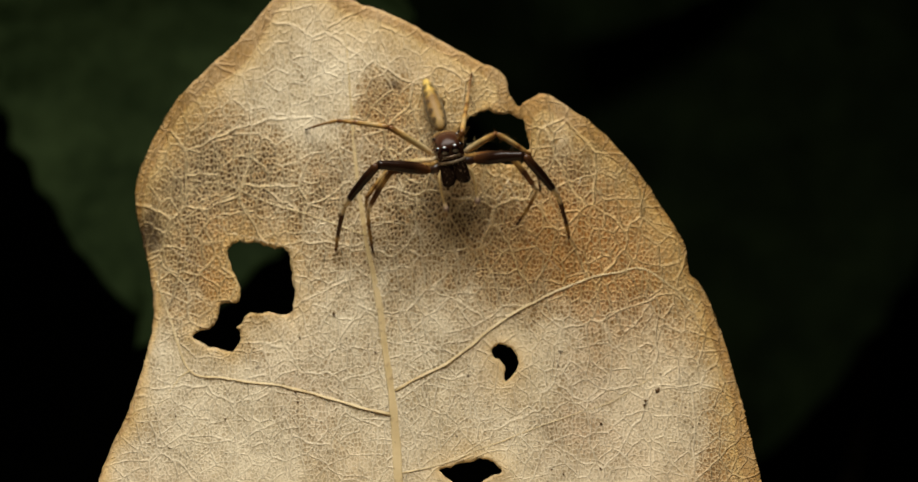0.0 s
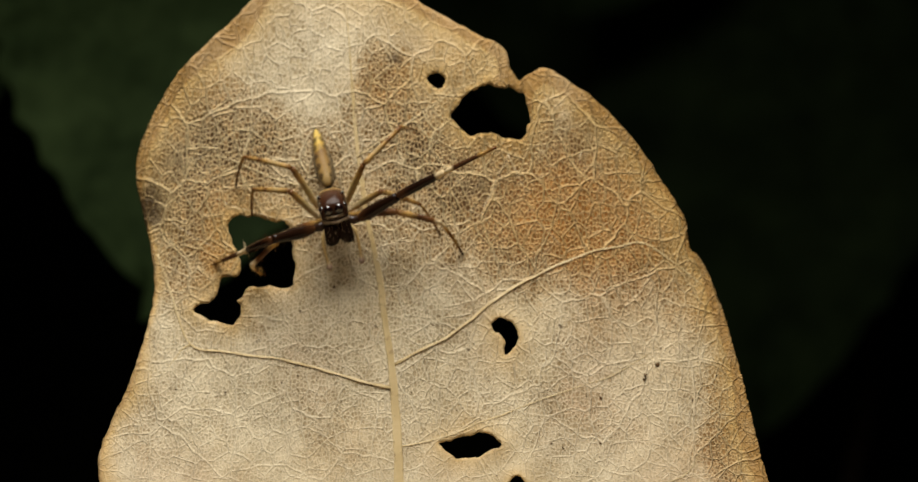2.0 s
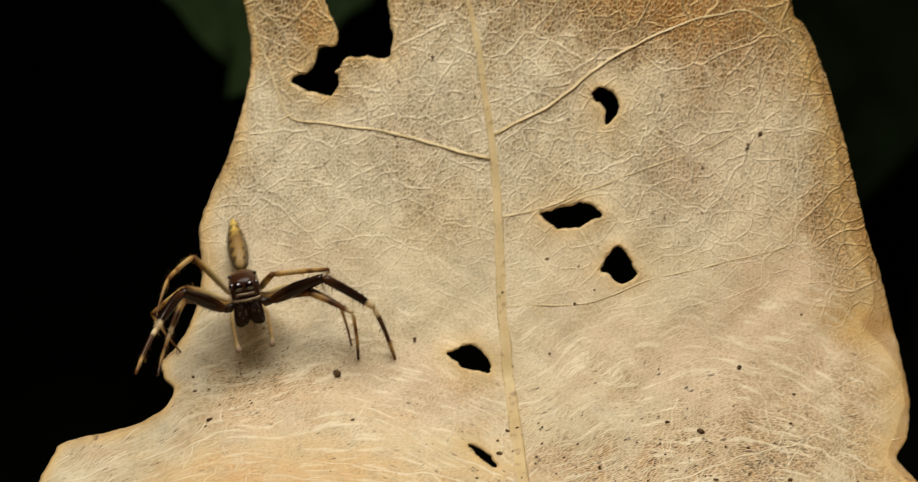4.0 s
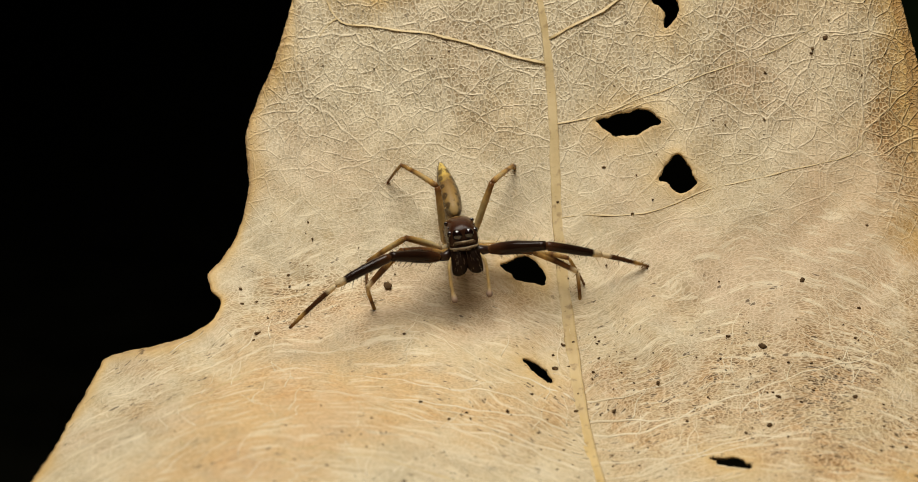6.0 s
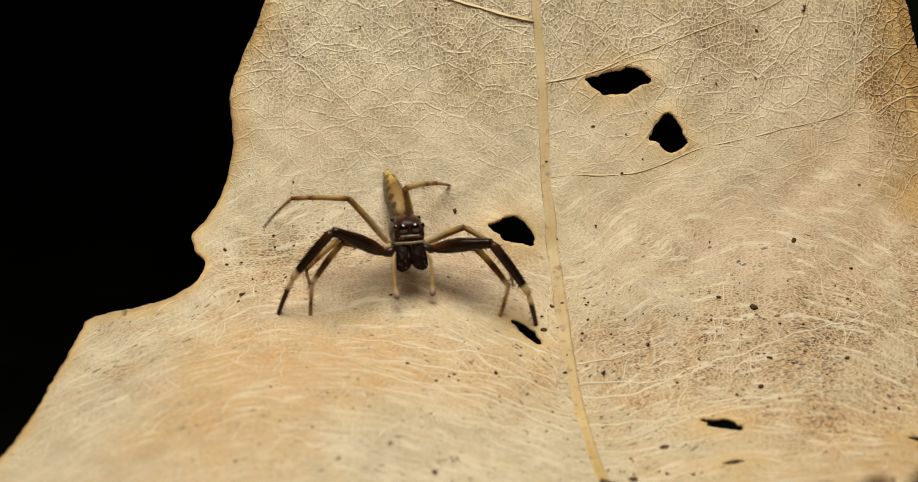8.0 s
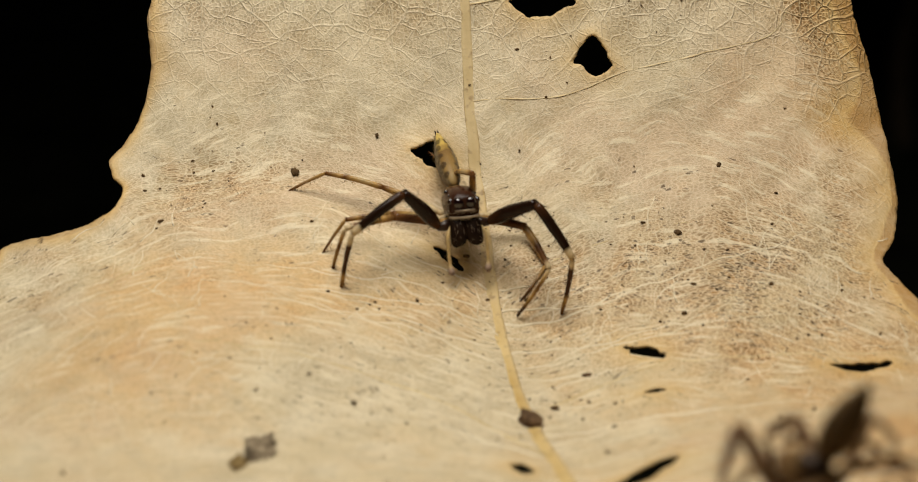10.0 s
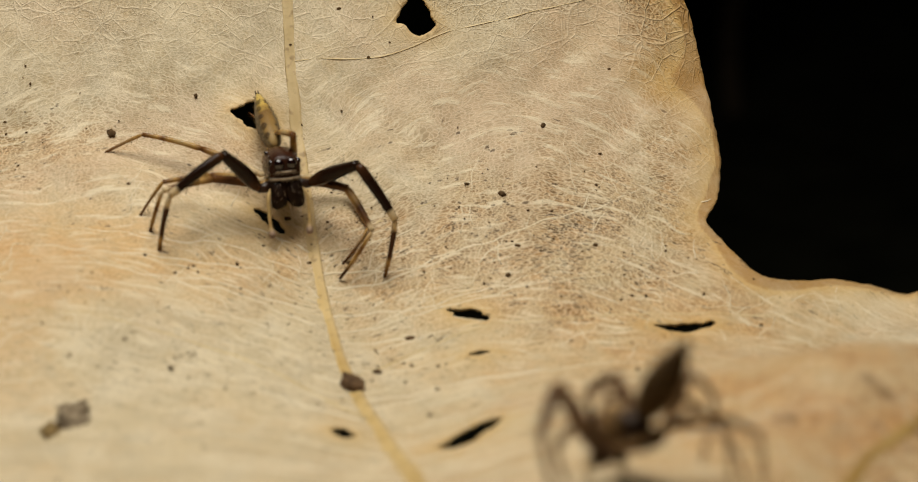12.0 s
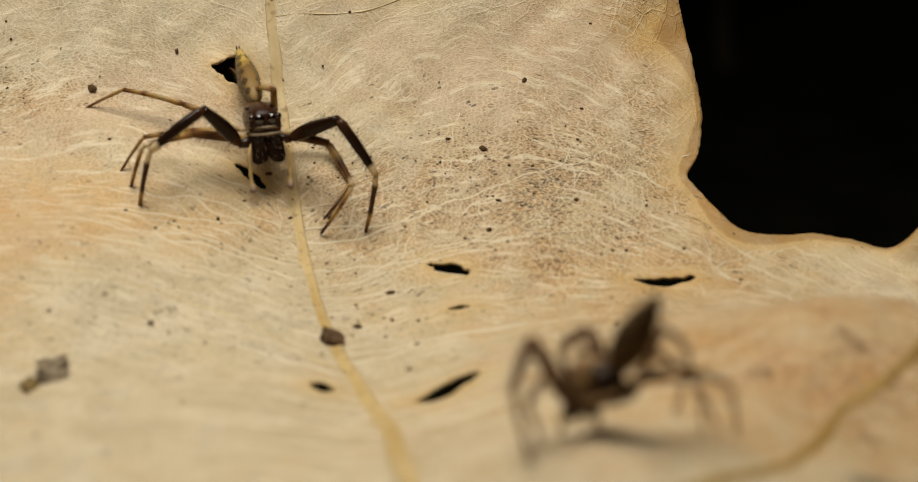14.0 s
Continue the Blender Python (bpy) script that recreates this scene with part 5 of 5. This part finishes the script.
# seconds; swing, lift, twist, knee and ankle of each leg in degrees
LEG_ROWS = {
    "L1": [
        (0, 6, 25, -9, 70, 27), (0.5, 28, 55, -81, 85, -96), (1, 26, 14, -33, 37, 27), (1.5, 19, 6, -38, 20, 27), (2, 37, 21, -57, 98, -6),
        (2.5, 42, 44, 56, 17, -4), (3, 32, 52, 26, 13, 2), (3.5, 12, 49, 51, 32, 11), (4, 35, 40, 32, 55, 9), (4.3, 35, 40, 32, 55, 9),
        (4.8, 32, 52, 26, 13, 2), (5.4, 19, 6, -38, 20, 27), (5.9, 26, 14, -33, 37, 27), (6.3, 34, 74, 37, 23, 0), (6.5, 77, 139, 15, -3, -7),
        (7, 46, 45, -36, 113, 6), (7.3, 46, 45, -36, 113, 6), (7.8, 6, 25, -9, 70, 27), (8.4, 46, 45, -36, 113, 6), (8.8, 32, 48, -17, 79, 52),
        (9.3, 32, 48, -17, 79, 52), (14, 32, 48, -17, 79, 52)],
    "L2": [
        (0, 16, 14, -4, 63, 38), (0.5, 20, 17, -35, 52, 33), (1, 29, 22, -21, 67, 71), (1.5, 25, 9, -32, 42, 47), (2, 39, 16, -33, 60, 77),
        (2.5, 44, -5, -25, 38, 80), (3, 18, -4, -9, 24, 36), (3.5, -2, 5, 78, 52, 36), (4, 22, 27, 49, 62, 5), (4.3, 22, 27, 49, 62, 5),
        (4.8, 18, -4, -9, 24, 36), (5.4, 25, 9, -32, 42, 47), (5.9, 29, 22, -21, 67, 71), (6.3, 9, 20, -5, 47, 36), (6.5, 22, 24, -17, 59, 34),
        (7, 37, 38, -12, 83, 56), (7.3, 37, 38, -12, 83, 56), (7.8, 16, 14, -4, 63, 38), (8.4, 37, 38, -12, 83, 56), (8.8, 19, 20, -20, 24, 77),
        (9.3, 19, 20, -20, 24, 77), (14, 19, 20, -20, 24, 77)],
    "L3": [
        (0, 13, 14, -3, 53, 48), (0.5, 9, 15, -5, 37, 68), (1, 24, 34, -25, 71, 58), (1.5, 12, 29, -23, 49, 63), (2, 1, 61, -34, 69, 67),
        (2.5, -22, 52, 1, 59, 56), (3, 23, -3, 12, 37, 70), (3.5, -7, -1, 32, 54, 52), (4, -4, 29, 7, 58, 86), (4.3, -4, 29, 7, 58, 86),
        (4.8, 23, -3, 12, 37, 70), (5.4, 12, 29, -23, 49, 63), (5.9, 24, 34, -25, 71, 58), (6.3, 20, 18, -42, 34, 71), (6.5, -23, -3, 47, 82, 35),
        (7, -28, 24, -5, 68, 117), (7.3, -28, 24, -5, 68, 117), (7.8, 13, 14, -3, 53, 48), (8.4, -28, 24, -5, 68, 117), (8.8, 5, 15, -11, 16, 57),
        (9.3, 5, 15, -11, 16, 57), (14, 5, 15, -11, 16, 57)],
    "L4": [
        (0, 2, 48, -45, 52, 33), (0.5, -2, 68, -54, 65, 30), (1, -100, 100, 36, 77, 62), (1.5, -12, 72, -47, 57, 46), (2, -7, 72, -31, 70, 66),
        (2.5, 58, 30, -72, 96, 35), (3, 38, 59, -53, 90, 81), (3.5, 35, 40, -39, 77, 93), (4, 12, 59, 57, 68, 22), (4.3, 12, 59, 57, 68, 22),
        (4.8, 38, 59, -53, 90, 81), (5.4, -12, 72, -47, 57, 46), (5.9, -100, 100, 36, 77, 62), (6.3, 36, 40, -89, 106, -8), (6.5, -15, 50, 12, 80, 79),
        (7, 26, 66, -33, 102, 71), (7.3, 26, 66, -33, 102, 71), (7.8, 2, 48, -45, 52, 33), (8.4, 26, 66, -33, 102, 71), (8.8, -35, 18, 26, 10, 40),
        (9.3, -35, 18, 26, 10, 40), (14, -35, 18, 26, 10, 40)],
    "R1": [
        (0, 146, 10, 8, 72, 26), (0.5, 137, 53, 85, 3, 93), (1, 156, 4, 38, 39, 19), (1.5, 143, -4, 29, 36, 36), (2, 151, 34, 61, 15, 10),
        (2.5, 158, 22, 48, 23, 5), (3, 160, 32, 51, 61, 11), (3.5, 153, 35, 65, 21, 10), (4, 168, 19, -4, 57, 39), (4.3, 168, 19, -4, 57, 39),
        (4.8, 160, 32, 51, 61, 11), (5.4, 143, -4, 29, 36, 36), (5.9, 156, 4, 38, 39, 19), (6.3, 119, 31, 97, 86, -6), (6.5, 155, 55, 25, 13, -6),
        (7, 152, 11, -1, 46, 27), (7.3, 152, 11, -1, 46, 27), (7.8, 146, 10, 8, 72, 26), (8.4, 152, 11, -1, 46, 27), (8.8, 133, 28, 2, 79, 52),
        (9.3, 133, 28, 2, 79, 52), (14, 133, 28, 2, 79, 52)],
    "R2": [
        (0, 145, 7, -3, 64, 66), (0.5, 152, 1, 1, 38, 53), (1, 161, -2, 4, 14, 66), (1.5, 142, 13, 18, 63, 27), (2, 155, 6, 15, 27, 56),
        (2.5, 156, 20, 22, 49, 79), (3, 146, 1, -4, 56, 41), (3.5, 137, 4, 11, 47, 53), (4, 152, 8, 3, 35, 67), (4.3, 152, 8, 3, 35, 67),
        (4.8, 146, 1, -4, 56, 41), (5.4, 142, 13, 18, 63, 27), (5.9, 161, -2, 4, 14, 66), (6.3, 172, -35, -59, 50, 40), (6.5, 168, -23, -57, 23, 50),
        (7, 157, -5, -12, 11, 50), (7.3, 157, -5, -12, 11, 50), (7.8, 145, 7, -3, 64, 66), (8.4, 157, -5, -12, 11, 50), (8.8, 131, 3, -24, 44, 74),
        (9.3, 131, 3, -24, 44, 74), (14, 131, 3, -24, 44, 74)],
    "R3": [
        (0, 153, 31, 10, 76, 42), (0.5, 146, 25, 37, 47, 70), (1, 161, -6, 16, 5, 47), (1.5, 170, 36, 13, 51, 54), (2, 156, 33, 13, 65, 44),
        (2.5, 144, 32, 38, 62, 68), (3, 151, 25, 40, 42, 76), (3.5, 143, -3, 35, 14, 79), (4, 148, 16, 8, 45, 59), (4.3, 148, 16, 8, 45, 59),
        (4.8, 151, 25, 40, 42, 76), (5.4, 170, 36, 13, 51, 54), (5.9, 161, -6, 16, 5, 47), (6.3, 140, -13, 9, 2, 133), (6.5, 136, 3, 30, 16, 85),
        (7, 146, 0, 15, 13, 58), (7.3, 146, 0, 15, 13, 58), (7.8, 153, 31, 10, 76, 42), (8.4, 146, 0, 15, 13, 58), (8.8, 181, -20, -49, 57, 63),
        (9.3, 181, -20, -49, 57, 63), (14, 181, -20, -49, 57, 63)],
    "R4": [
        (0, 270, 137, -24, 133, -6), (0.5, 143, 50, 71, 69, 46), (1, 137, 54, 86, 77, 31), (1.5, -38, 118, -79, 82, 18), (2, -209, 61, 72, 61, 64),
        (2.5, -73, 118, -56, 85, 48), (3, -70, 122, -89, 99, 87), (3.5, -236, 60, 29, 113, 74), (4, -252, 35, 78, 93, 80), (4.3, -252, 35, 78, 93, 80),
        (4.8, -430, 122, -89, 99, 87), (5.4, -398, 118, -79, 82, 18), (5.9, -223, 54, 86, 77, 31), (6.3, -84, 133, -83, 130, 89), (6.5, -241, 21, 57, 62, 77),
        (7, -245, 34, 65, 81, 61), (7.3, -245, 34, 65, 81, 61), (7.8, -90, 137, -24, 133, -6), (8.4, -245, 34, 65, 81, 61), (8.8, -98, 125, 24, 141, -21),
        (9.3, -98, 125, 24, 141, -21), (14, -98, 125, 24, 141, -21)],
}
REST_ROWS = {
    "body": (0, 12.7, -48.7, 2.6, -149.5, -9.3, 0.8),
    "L1": (85, 64, -7, 75, 77),
    "L2": (74, 49, 3, 48, 87),
    "L3": (-5, 47, 0, 86, 30),
    "L4": (-17, 57, 43, 91, 66),
    "R1": (113, 64, 73, 130, 33),
    "R2": (200, 33, -81, 130, 29),
    "R3": (-28, 17, 27, 25, 75),
    "R4": (323, 21, 39, 55, 51)}


walker, walker_legs = build_spider("slender dark jumping spider with gold abdomen walking on the leaf", ABDOMEN, JAW, CARAPACE, LEG_SKIN, FUR, 19, 0.84)
rival, rival_legs = build_spider("second jumping spider standing still on the leaf near its base", ABDOMEN_DARK, SHELL_GOLD, SHELL_GOLD, RIVAL_SKIN, FUR, 40, 1.2)
rival.matrix_world = stance(*REST_ROWS["body"][1:]) @ Matrix.Scale(0.74, 4)
for key, joints in rival_legs.items():
    for ob, m in zip(joints, leg_poses(key, *REST_ROWS[key])):
        ob.matrix_local = m


PAUSES = ((0.1, 0), (0.82, 1), (1.12, 1), (1.78, 1.5), (3.75, 4), (6.75, 7))


def paused(rows):
    """Adds the short stops between the runs: at each, the stance of another row."""
    at = {row[0]: row[1:] for row in rows}
    return sorted(list(rows) + [(t, *at[of]) for t, of in PAUSES])


def motions():
    times = [i / 10 for i in range(0, 96)] + [14.0]
    walk(walker, [(t, stance(*row)) for t, row in zip(times, glide(paused(BODY_ROWS), times))])
    for key, joints in walker_legs.items():
        rows = [(t, leg_poses(key, *row)) for t, row in zip(times, glide(paused(LEG_ROWS[key]), times))]
        for i, ob in enumerate(joints):
            walk(ob, [(t, p[i]) for t, p in rows])


motions()
